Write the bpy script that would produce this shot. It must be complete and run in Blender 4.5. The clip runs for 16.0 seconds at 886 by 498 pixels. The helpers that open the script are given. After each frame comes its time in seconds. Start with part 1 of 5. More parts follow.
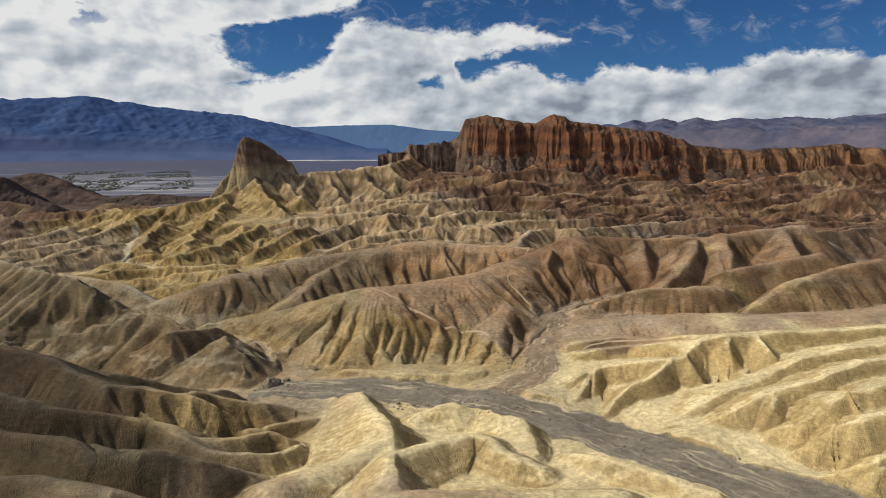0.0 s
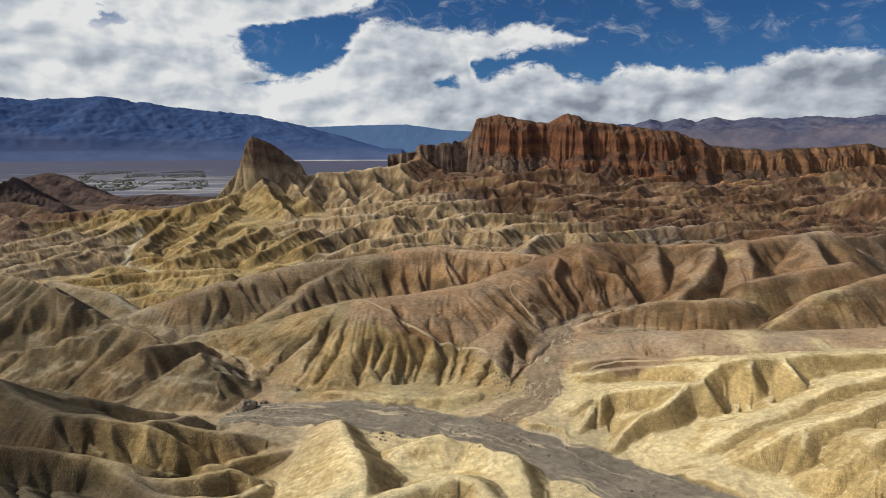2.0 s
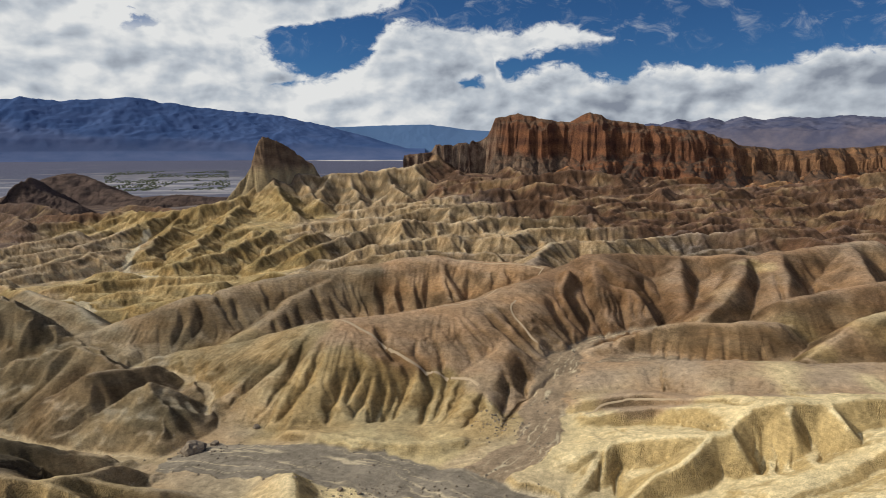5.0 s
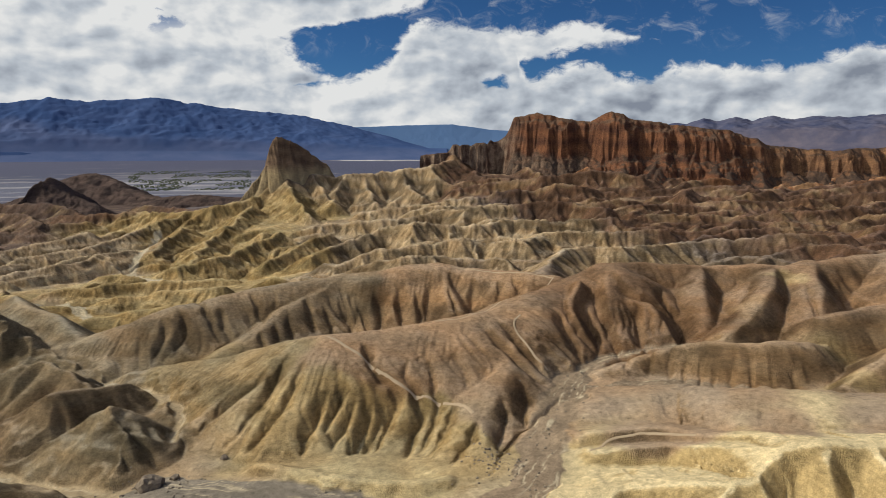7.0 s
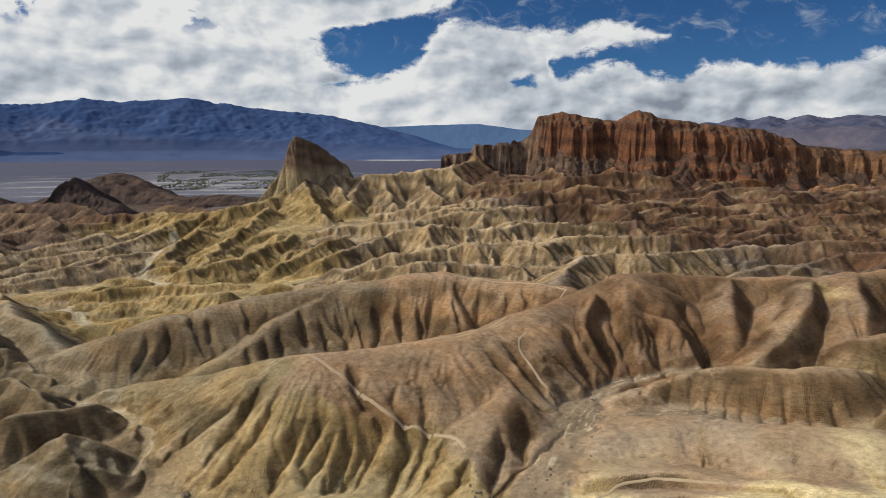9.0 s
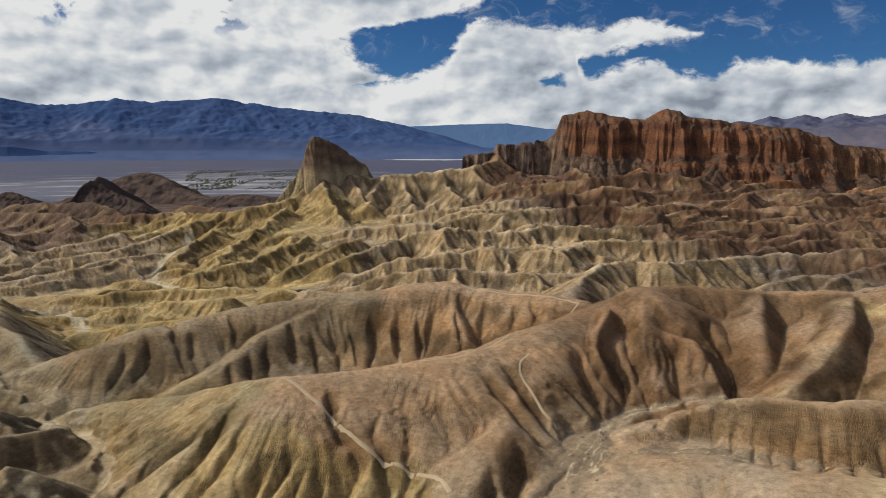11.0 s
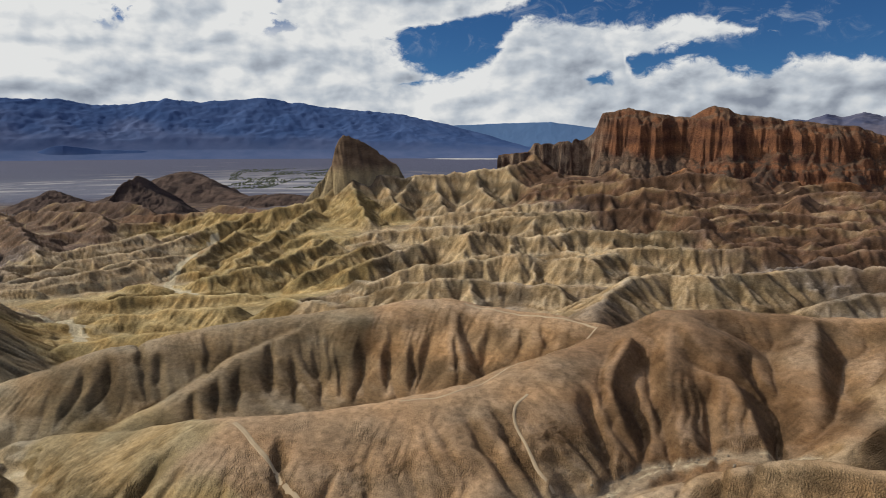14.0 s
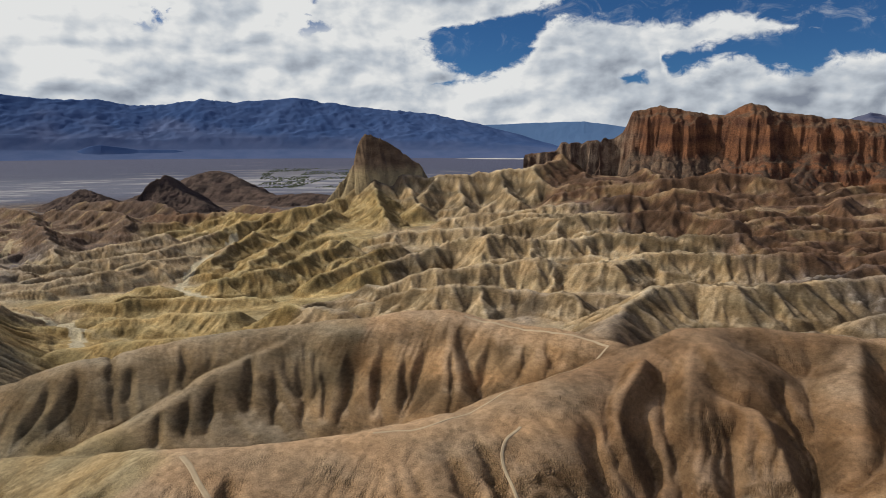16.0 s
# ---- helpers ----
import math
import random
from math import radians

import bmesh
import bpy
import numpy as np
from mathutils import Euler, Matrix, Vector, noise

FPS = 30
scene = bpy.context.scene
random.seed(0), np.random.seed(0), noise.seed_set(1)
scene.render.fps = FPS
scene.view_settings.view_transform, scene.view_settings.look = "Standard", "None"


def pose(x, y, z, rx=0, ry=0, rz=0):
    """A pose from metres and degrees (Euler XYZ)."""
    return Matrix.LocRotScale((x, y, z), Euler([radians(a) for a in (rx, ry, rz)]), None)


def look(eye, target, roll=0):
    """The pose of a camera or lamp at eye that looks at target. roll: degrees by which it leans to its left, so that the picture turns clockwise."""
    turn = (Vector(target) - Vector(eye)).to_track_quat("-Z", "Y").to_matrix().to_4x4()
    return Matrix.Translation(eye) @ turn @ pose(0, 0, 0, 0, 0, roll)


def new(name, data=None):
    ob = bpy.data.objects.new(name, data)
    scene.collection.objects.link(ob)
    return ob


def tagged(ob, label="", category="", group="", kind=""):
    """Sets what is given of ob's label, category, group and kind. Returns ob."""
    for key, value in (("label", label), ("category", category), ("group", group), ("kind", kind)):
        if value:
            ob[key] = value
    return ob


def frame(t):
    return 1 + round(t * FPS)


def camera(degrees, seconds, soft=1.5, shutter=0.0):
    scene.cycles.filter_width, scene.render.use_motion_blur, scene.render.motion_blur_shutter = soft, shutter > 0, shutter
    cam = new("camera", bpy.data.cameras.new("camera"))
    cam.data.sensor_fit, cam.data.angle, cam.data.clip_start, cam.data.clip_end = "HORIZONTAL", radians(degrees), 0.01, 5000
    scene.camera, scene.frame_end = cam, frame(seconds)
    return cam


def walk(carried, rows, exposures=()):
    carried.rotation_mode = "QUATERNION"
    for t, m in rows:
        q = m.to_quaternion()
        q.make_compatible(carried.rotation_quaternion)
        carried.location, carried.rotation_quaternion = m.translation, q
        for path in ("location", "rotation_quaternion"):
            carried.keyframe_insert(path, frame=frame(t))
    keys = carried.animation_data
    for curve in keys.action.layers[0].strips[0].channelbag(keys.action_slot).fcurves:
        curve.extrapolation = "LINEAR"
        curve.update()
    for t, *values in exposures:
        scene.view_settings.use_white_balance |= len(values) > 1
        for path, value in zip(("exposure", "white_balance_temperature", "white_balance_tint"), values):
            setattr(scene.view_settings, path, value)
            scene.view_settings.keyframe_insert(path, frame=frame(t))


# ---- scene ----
cam = camera(65.88, 16.0, soft=0.5)
PATH = [
    (0, (0.00, 0.00, 54.00), (0.00, 98.85, 38.88), 0.16),
    (1, (2.56, 7.49, 54.17), (1.51, 106.34, 39.03), 0.15),
    (2, (5.19, 15.08, 54.25), (2.96, 113.90, 39.10), 0.14),
    (3, (7.86, 22.73, 54.28), (4.49, 121.51, 39.13), 0.13),
    (4, (10.55, 30.43, 54.29), (6.02, 129.17, 39.14), 0.12),
    (5, (13.22, 38.17, 54.29), (7.40, 136.85, 39.15), 0.11),
    (6, (15.88, 45.95, 54.32), (8.53, 144.52, 39.17), 0.11),
    (7, (18.48, 53.74, 54.37), (9.37, 152.17, 39.21), 0.10),
    (8, (21.04, 61.56, 54.46), (9.98, 159.78, 39.28), 0.09),
    (9, (23.52, 69.39, 54.58), (10.45, 167.36, 39.37), 0.08),
    (10, (25.92, 77.23, 54.71), (10.83, 174.90, 39.46), 0.07),
    (11, (28.23, 85.09, 54.84), (11.18, 182.44, 39.55), 0.06),
    (12, (30.46, 92.98, 54.94), (11.43, 189.95, 39.60), 0.05),
    (13, (32.58, 100.90, 54.98), (11.50, 197.43, 39.59), 0.04),
    (14, (34.61, 108.85, 54.93), (11.30, 204.87, 39.50), 0.03),
    (15, (36.54, 116.87, 54.72), (10.87, 212.27, 39.26), 0.02),
    (16, (38.38, 124.95, 54.32), (10.60, 219.76, 38.85), 0.01),
]
walk(cam, [(t, look(eye, target, roll)) for t, eye, target, roll in PATH])

FINE, COLS = 0.0026, 960      # step of the ground's rows over their distance, and its columns

# ---- light ----
SKY, CLOUD = 0.040, 0.87
SUN_AZ, SUN_EL = -91.0, 36.5      # degrees to the right of +y, degrees up
world = bpy.data.worlds.new("sky")
scene.world = world
world.use_nodes = True
wn, wl = world.node_tree.nodes, world.node_tree.links
wn.clear()
def wnode(kind, op=None, **values):
    n = wn.new(kind)
    if op:
        n.operation = op
    for key, value in values.items():
        n.inputs[key.replace("_", " ")].default_value = value
    return n


def wmath(op, a, b=0.0, clamp=False):
    n = wnode("ShaderNodeMath", op)
    n.use_clamp = clamp
    for k, v in enumerate((a, b)):
        if isinstance(v, (int, float)):
            n.inputs[k].default_value = v
        else:
            wl.new(v, n.inputs[k])
    return n.outputs[0]


def wsmooth(value, lo, hi):
    n = wnode("ShaderNodeMapRange")
    n.interpolation_type = "SMOOTHSTEP"
    n.inputs["From Min"].default_value, n.inputs["From Max"].default_value = lo, hi
    wl.new(value, n.inputs["Value"])
    return n.outputs[0]


def wnoise(vector, scale, detail, rough=0.55, distortion=0.0):
    n = wnode("ShaderNodeTexNoise", Scale=scale, Detail=detail, Roughness=rough, Distortion=distortion)
    wl.new(vector, n.inputs["Vector"])
    return n.outputs[0]


w_sky = wn.new("ShaderNodeTexSky")
w_sky.sky_type = "NISHITA"
w_sky.sun_disc = False
w_sky.sun_elevation = radians(SUN_EL)
w_sky.sun_rotation = radians(SUN_AZ)
w_sky.altitude, w_sky.air_density, w_sky.dust_density, w_sky.ozone_density = 1500, 0.8, 0.2, 4.0
sky_bg = wnode("ShaderNodeBackground", Strength=SKY)
sky_tint = wn.new("ShaderNodeVectorMath")
sky_tint.operation = "MULTIPLY"
sky_tint.inputs[1].default_value = (0.50, 0.92, 1.30)
wl.new(w_sky.outputs[0], sky_tint.inputs[0])
wl.new(sky_tint.outputs[0], sky_bg.inputs[0])

# clouds: directions as degrees round (az) and up (el)
w_dir = wn.new("ShaderNodeTexCoord").outputs["Generated"]
w_xyz = wn.new("ShaderNodeSeparateXYZ")
wl.new(w_dir, w_xyz.inputs[0])
az = wmath("DEGREES", wmath("ARCTAN2", w_xyz.outputs[0], w_xyz.outputs[1]))
el = wmath("DEGREES", wmath("ARCSINE", w_xyz.outputs[2]))
w_pos = wn.new("ShaderNodeCombineXYZ")
wl.new(wmath("MULTIPLY", az, 0.1), w_pos.inputs[0])
wl.new(wmath("MULTIPLY", el, 0.155), w_pos.inputs[1])
puff = wnoise(w_pos.outputs[0], 2.4, 11.0, 0.60, 0.25)
fray = wnoise(w_pos.outputs[0], 7.5, 8.0, 0.62, 0.5)
wide = wnoise(w_pos.outputs[0], 0.75, 3.0, 0.5)


def wcurve(value, lo, hi, scale, points):
    """A value read from a smooth line through (where, how much)."""
    n = wn.new("ShaderNodeFloatCurve")
    wl.new(wmath("DIVIDE", wmath("SUBTRACT", value, lo), hi - lo, True), n.inputs["Value"])
    c = n.mapping.curves[0]
    (a0, v0), *inner, (a1, v1) = points
    c.points[0].location, c.points[1].location = (0.0, v0 / scale), (1.0, v1 / scale)
    for a, v in inner:
        c.points.new((a - lo) / (hi - lo), v / scale)
    n.mapping.update()
    return wmath("MULTIPLY", n.outputs[0], scale)


# the low deck round the horizon, the streak drawn out above it, and the tall bank in the west
deck_top = wcurve(az, -60, 60, 16, ((-60, 7), (-17, 4.9), (-12.9, 5.3), (-10.2, 6.2), (-8.6, 8.0), (-6.6, 9.5), (-3.9, 8.8), (-0.5, 8.9), (0.6, 8.4), (1.6, 5.5), (3.9, 5.8), (6.2, 6.2), (8.5, 5.4), (10.3, 4.9), (12.5, 5.8), (18.4, 5.9), (21.7, 5.7), (25.5, 6.5), (28.8, 6.3), (32, 6.1), (60, 6.6)))
streak_top = wcurve(az, -10, 20, 16, ((-10, 5.0), (-7.6, 9.1), (-6, 9.4), (0.7, 9.0), (5.2, 9.25), (7.9, 8.9), (9.7, 8.3), (12, 7.4), (20, 5)))
streak_base = wcurve(az, -10, 20, 16, ((-10, 9.0), (-8.4, 7.0), (0.7, 6.5), (3.4, 6.9), (5.3, 7.5), (8.0, 7.95), (9.7, 8.15), (12, 8.6), (20, 11)))
bank_edge = wmath("SUBTRACT", wcurve(el, 0, 20, 40, ((0, 24), (4.6, 23.5), (5.2, 26.4), (5.7, 24.7), (6.7, 23.2), (8.4, 22.4), (8.9, 23), (9.3, 25.5), (9.8, 28.5), (10.6, 32), (12.5, 33), (20, 20))), 40)
body = wmath("SUBTRACT", deck_top, el)
body = wmath("MAXIMUM", body, wmath("MINIMUM", wmath("SUBTRACT", streak_top, el), wmath("SUBTRACT", el, streak_base)))
body = wmath("MAXIMUM", body, wmath("MULTIPLY", wmath("SUBTRACT", bank_edge, az), 0.38))
ragged = wmath("ADD", wmath("MULTIPLY", wmath("SUBTRACT", puff, 0.5), 2.4), wmath("MULTIPLY", wmath("SUBTRACT", fray, 0.5), 2.2))
body = wmath("ADD", body, wmath("ADD", ragged, 0.15))
# small gaps high in the bank
gap = wmath("MULTIPLY", wsmooth(wnoise(w_pos.outputs[0], 3.2, 6.0, 0.55, 0.2), 0.60, 0.68), wsmooth(el, 7.6, 9.4))
mask = wmath("MULTIPLY", wsmooth(body, -0.22, 0.62), wmath("SUBTRACT", 1.0, wmath("MULTIPLY", gap, wsmooth(az, -20, -30))))
# a blue opening in the deck
hole = wmath("ADD", wmath("POWER", wmath("DIVIDE", wmath("ADD", az, 0.9), 1.0), 2.0), wmath("POWER", wmath("DIVIDE", wmath("SUBTRACT", el, 4.95), 0.45), 2.0))
mask = wmath("MULTIPLY", mask, wsmooth(wmath("ADD", hole, wmath("MULTIPLY", wmath("SUBTRACT", wnoise(w_pos.outputs[0], 6.0, 7.0, 0.6, 0.4), 0.5), 7.0)), 0.1, 1.8))
# scattered wisps over the rest of the sky
wisp = wmath("MULTIPLY", wsmooth(wnoise(w_dir, 2.6, 8.0, 0.6, 0.4), 0.50, 0.68), 0.60)
wisp = wmath("MULTIPLY", wisp, wsmooth(el, 15, 32))
thin = wmath("MULTIPLY", wsmooth(wnoise(w_pos.outputs[0], 4.0, 9.0, 0.65, 0.8), 0.50, 0.80), wmath("MULTIPLY", wsmooth(el, 6.5, 8.5), 0.40))
wisp = wmath("MAXIMUM", wisp, thin)
mask = wmath("MAXIMUM", mask, wisp)
shift = wn.new("ShaderNodeVectorMath")
shift.operation = "ADD"
shift.inputs[1].default_value = (-0.07, 0.09, 0.0)
wl.new(w_pos.outputs[0], shift.inputs[0])
lit = wmath("SUBTRACT", wnoise(w_pos.outputs[0], 2.4, 5.0, 0.48, 0.1), wnoise(shift.outputs[0], 2.4, 3.5, 0.45, 0.1))
billow = wmath("SUBTRACT", fray, 0.5)
shade = wmath("ADD", wmath("MULTIPLY", puff, 0.18), wmath("MULTIPLY", wide, 0.82))
shade = wmath("ADD", shade, wmath("ADD", wmath("MULTIPLY", lit, 1.1), wmath("MULTIPLY", billow, 0.04)))
shade = wmath("SUBTRACT", shade, wmath("MULTIPLY", wsmooth(az, -20, 30), 0.035))
grey = wmath("ADD", wmath("POWER", wmath("DIVIDE", wmath("ADD", az, 23), 8.5), 2.0), wmath("POWER", wmath("DIVIDE", wmath("SUBTRACT", el, 5.6), 1.9), 2.0))
shade = wmath("SUBTRACT", shade, wmath("MULTIPLY", wsmooth(grey, 1.6, 0.0), 0.10))
shade = wmath("ADD", shade, wmath("MULTIPLY", wmath("MULTIPLY", wsmooth(el, 6.5, 9.5), wsmooth(az, -8, -20)), 0.07))
shade = wmath("SUBTRACT", shade, wmath("MULTIPLY", wmath("MULTIPLY", wsmooth(az, 0, 13), wsmooth(el, 6.8, 3.6)), 0.06))
shade = wmath("ADD", shade, 0.145)
shade = wmath("ADD", shade, wmath("MULTIPLY", wsmooth(body, 1.6, 0.1), 0.15))
shade = wmath("ADD", shade, wmath("MULTIPLY", wmath("MULTIPLY", wsmooth(az, -19, -27), wsmooth(el, 3.5, 6)), 0.10))
w_ramp = wn.new("ShaderNodeValToRGB")
w_ramp.color_ramp.elements[0].position, w_ramp.color_ramp.elements[0].color = 0.36, (0.25, 0.285, 0.35, 1)
w_ramp.color_ramp.elements[1].position, w_ramp.color_ramp.elements[1].color = 0.80, (0.865, 0.875, 0.87, 1)
w_mid = w_ramp.color_ramp.elements.new(0.60)
w_mid.color = (0.55, 0.60, 0.66, 1)
wl.new(shade, w_ramp.inputs[0])
cloud_bg = wnode("ShaderNodeBackground", Strength=CLOUD)
wl.new(w_ramp.outputs[0], cloud_bg.inputs[0])
w_mix = wn.new("ShaderNodeMixShader")
wl.new(mask, w_mix.inputs[0])
wl.new(sky_bg.outputs[0], w_mix.inputs[1])
wl.new(cloud_bg.outputs[0], w_mix.inputs[2])
w_out = wn.new("ShaderNodeOutputWorld")
wl.new(w_mix.outputs[0], w_out.inputs[0])

sun_data = bpy.data.lights.new("sun", "SUN")
sun_data.energy, sun_data.angle, sun_data.color = 3.0, radians(0.6), (1.0, 0.925, 0.775)
sun = new("sun", sun_data)
_s = Vector((math.sin(radians(SUN_AZ)) * math.cos(radians(SUN_EL)), math.cos(radians(SUN_AZ)) * math.cos(radians(SUN_EL)), math.sin(radians(SUN_EL))))
sun.matrix_world = look(_s * 500, (0, 0, 0))


# ---- noise in numpy ----
_rng = np.random.RandomState(7)
_perm = np.concatenate([_rng.permutation(512)] * 2)
_gx, _gy = np.cos(_rng.rand(512) * 6.2832), np.sin(_rng.rand(512) * 6.2832)
_h1, _h2 = _rng.rand(512), _rng.rand(512)


def _cell(ix, iy):
    return _perm[(_perm[ix & 511] + iy) & 511]


def perlin(x, y):
    ix, iy = np.floor(x).astype(np.int64), np.floor(y).astype(np.int64)
    fx, fy = x - ix, y - iy
    u, v = fx * fx * fx * (fx * (fx * 6 - 15) + 10), fy * fy * fy * (fy * (fy * 6 - 15) + 10)

    def corner(a, b):
        c = _cell(ix + a, iy + b)
        return _gx[c] * (fx - a) + _gy[c] * (fy - b)

    n0 = corner(0, 0) * (1 - u) + corner(1, 0) * u
    n1 = corner(0, 1) * (1 - u) + corner(1, 1) * u
    return (n0 * (1 - v) + n1 * v) * 1.5


def fbm(x, y, octaves=4, gain=0.5):
    out, amp = 0 * x, 1.0
    for _ in range(octaves):
        out, amp, x, y = out + amp * perlin(x, y), amp * gain, x * 2.03 + 17.1, y * 2.03 + 5.3
    return out


def ridged(x, y, octaves=4, gain=0.5):
    out, amp = 0 * x, 1.0
    for _ in range(octaves):
        out, amp, x, y = out + amp * (1 - 2 * np.abs(perlin(x, y))), amp * gain, x * 2.07 + 7.7, y * 2.07 + 3.1
    return out


def rills(px, py, dx, dy):
    """Stripes that run along (dx, dy) turned by a right angle: value and slope of the rills."""
    ix, iy = np.floor(px).astype(np.int64), np.floor(py).astype(np.int64)
    fx, fy = px - ix, py - iy
    va = wt = ex = ey = 0.0
    for i in (-2, -1, 0, 1):
        for j in (-2, -1, 0, 1):
            c = _cell(ix - i, iy - j)
            qx, qy = fx + i - 0.5 * _h1[c], fy + j - 0.5 * _h2[c]
            w = np.exp(-2 * (qx * qx + qy * qy))
            m = (qx * dx + qy * dy) * 6.2832
            s = np.sin(m) * w
            va, wt, ex, ey = va + np.cos(m) * w, wt + w, ex - s * dx, ey - s * dy
    return va / wt, ex / wt, ey / wt


def step(a, b, x):
    t = np.clip((x - a) / (b - a), 0, 1)
    return t * t * (3 - 2 * t)


def smax(a, b, k):
    h = np.clip(0.5 + 0.5 * (b - a) / k, 0, 1)
    return a * (1 - h) + b * h + k * h * (1 - h)


# ---- erosion by running water ----
AROUND = [(-1, -1), (-1, 0), (-1, 1), (0, -1), (0, 1), (1, -1), (1, 0), (1, 1)]


def flood(h):
    """Fill the hollows, so that water runs off everywhere."""
    z = np.full(h.shape, 1e9)
    for edge in (np.s_[0], np.s_[-1], np.s_[:, 0], np.s_[:, -1]):
        z[edge] = h[edge]
    for k in range(900):
        c = z[1:-1, 1:-1]
        low = np.minimum(np.minimum(z[:-2, 1:-1], z[2:, 1:-1]), np.minimum(z[1:-1, :-2], z[1:-1, 2:])) + 0.004
        new_z = np.minimum(c, np.maximum(h[1:-1, 1:-1], low))
        if k % 20 == 0 and np.abs(new_z - c).max() < 1e-6:
            break
        z[1:-1, 1:-1] = new_z
    return z


def erode(h, cell, rounds, bite, steepest, soften, seed, limit=1e9):
    """Cut channels where water gathers; their sides slump to the steepest slope that the clay holds."""
    rnd = np.random.RandomState(seed)
    n, c = h.shape
    z = flood(h)
    index = np.arange(n * c).reshape(n, c)
    for _ in range(rounds):
        best, rec = np.full((n - 2, c - 2), -1.0), index[1:-1, 1:-1].copy()
        mid = z[1:-1, 1:-1]
        for a, b in AROUND:
            s = (mid - z[1 + a:n - 1 + a, 1 + b:c - 1 + b]) / math.hypot(a, b) * rnd.uniform(0.75, 1.0, mid.shape)
            m = (s > best) & (s > 0)
            best, rec = np.where(m, s, best), np.where(m, index[1 + a:n - 1 + a, 1 + b:c - 1 + b], rec)
        to = index.copy()
        to[1:-1, 1:-1] = rec
        flow = to.ravel()
        order = np.argsort(z.ravel(), kind="stable").tolist()
        goes = flow.tolist()
        area = [1.0] * (n * c)
        for p in reversed(order):
            q = goes[p]
            if q != p:
                area[q] += area[p]
        f = bite * np.sqrt(np.minimum(np.array(area) * cell * cell, limit)) / cell
        run = cell * np.where(np.abs(flow - index.ravel()) % c == 0, 1.0, np.where(np.abs(flow - index.ravel()) == 1, 1.0, 1.414))
        f, rise, zz = (f / (run / cell)).tolist(), (run * steepest).tolist(), z.ravel().tolist()
        for p in order:
            q = goes[p]
            if q != p:
                v = (zz[p] + f[p] * zz[q]) / (1.0 + f[p])
                top = zz[q] + rise[p]
                zz[p] = v if v < top else top
        z = np.array(zz).reshape(n, c)
        if soften:
            lap = z[:-2, 1:-1] + z[2:, 1:-1] + z[1:-1, :-2] + z[1:-1, 2:] - 4 * z[1:-1, 1:-1]
            z[1:-1, 1:-1] += soften * lap
            z = np.maximum(z, flow_floor(z))
    return z, np.array(area).reshape(n, c) * cell * cell


def flow_floor(z):
    """The lowest neighbour of each place, a hair higher: keeps the softened channels free of pits."""
    low = np.full(z.shape, -1e9)
    low[1:-1, 1:-1] = np.minimum(np.minimum(z[:-2, 1:-1], z[2:, 1:-1]), np.minimum(z[1:-1, :-2], z[1:-1, 2:])) + 0.002
    return low


def sample(grid, x0, y0, cell, x, y):
    """Bilinear reading of a grid at places, zero outside."""
    n, c = grid.shape
    u, v = (x - x0) / cell, (y - y0) / cell
    inside = (u >= 0) & (v >= 0) & (u < c - 1) & (v < n - 1)
    u, v = np.clip(u, 0, c - 1.001), np.clip(v, 0, n - 1.001)
    j, i = u.astype(np.int64), v.astype(np.int64)
    fu, fv = u - j, v - i
    out = (grid[i, j] * (1 - fu) + grid[i, j + 1] * fu) * (1 - fv) + (grid[i + 1, j] * (1 - fu) + grid[i + 1, j + 1] * fu) * fv
    return np.where(inside, out, 0.0)


# ---- the lie of the land: valley levels, crests, washes and rock colours ----
LEVELS, CRESTS, GULLIES, WASHES, ROCKS = [], [], [], [], []


def level(x, y, z):
    LEVELS.append((x, y, z))


def crest(line, left=0.6, right=0.6, round_left=5.0, round_right=5.0, rib=0.0, period=8.0, start=2.0, blend=1.2):
    """A ridge: crest line (x, y, z), the fall of its two sides, their rounding, and its ribs."""
    CRESTS.append((np.array(line, float), left, right, round_left, round_right, rib, period, start, blend))


def gully(line, depth=2.0, width=1.6):
    """A runnel down a slope along (x, y): it deepens from its head, with rounded shoulders and a sharp bed."""
    GULLIES.append((np.array([(a, b, 0) for a, b in line], float), depth, width))


def wash(line, half, bank, colour):
    """A flat stream bed along (x, y, z), with the slope of its banks."""
    WASHES.append((np.array(line, float), half, bank, colour))


def rock(x, y, reach, colour):
    ROCKS.append((x, y, reach, colour))


def smooth_line(line, gap):
    """A Catmull-Rom curve through the line's points, at about even steps."""
    p = np.vstack([2 * line[0] - line[1], line, 2 * line[-1] - line[-2]])
    out = []
    for a, b, c, d in zip(p, p[1:], p[2:], p[3:]):
        n = max(2, int(np.linalg.norm(c - b) / gap))
        t = np.arange(n)[:, None] / n
        out.append(0.5 * (2 * b + (c - a) * t + (2 * a - 5 * b + 4 * c - d) * t**2 + (3 * b - a - 3 * c + d) * t**3))
    return np.vstack(out + [line[-1:]])


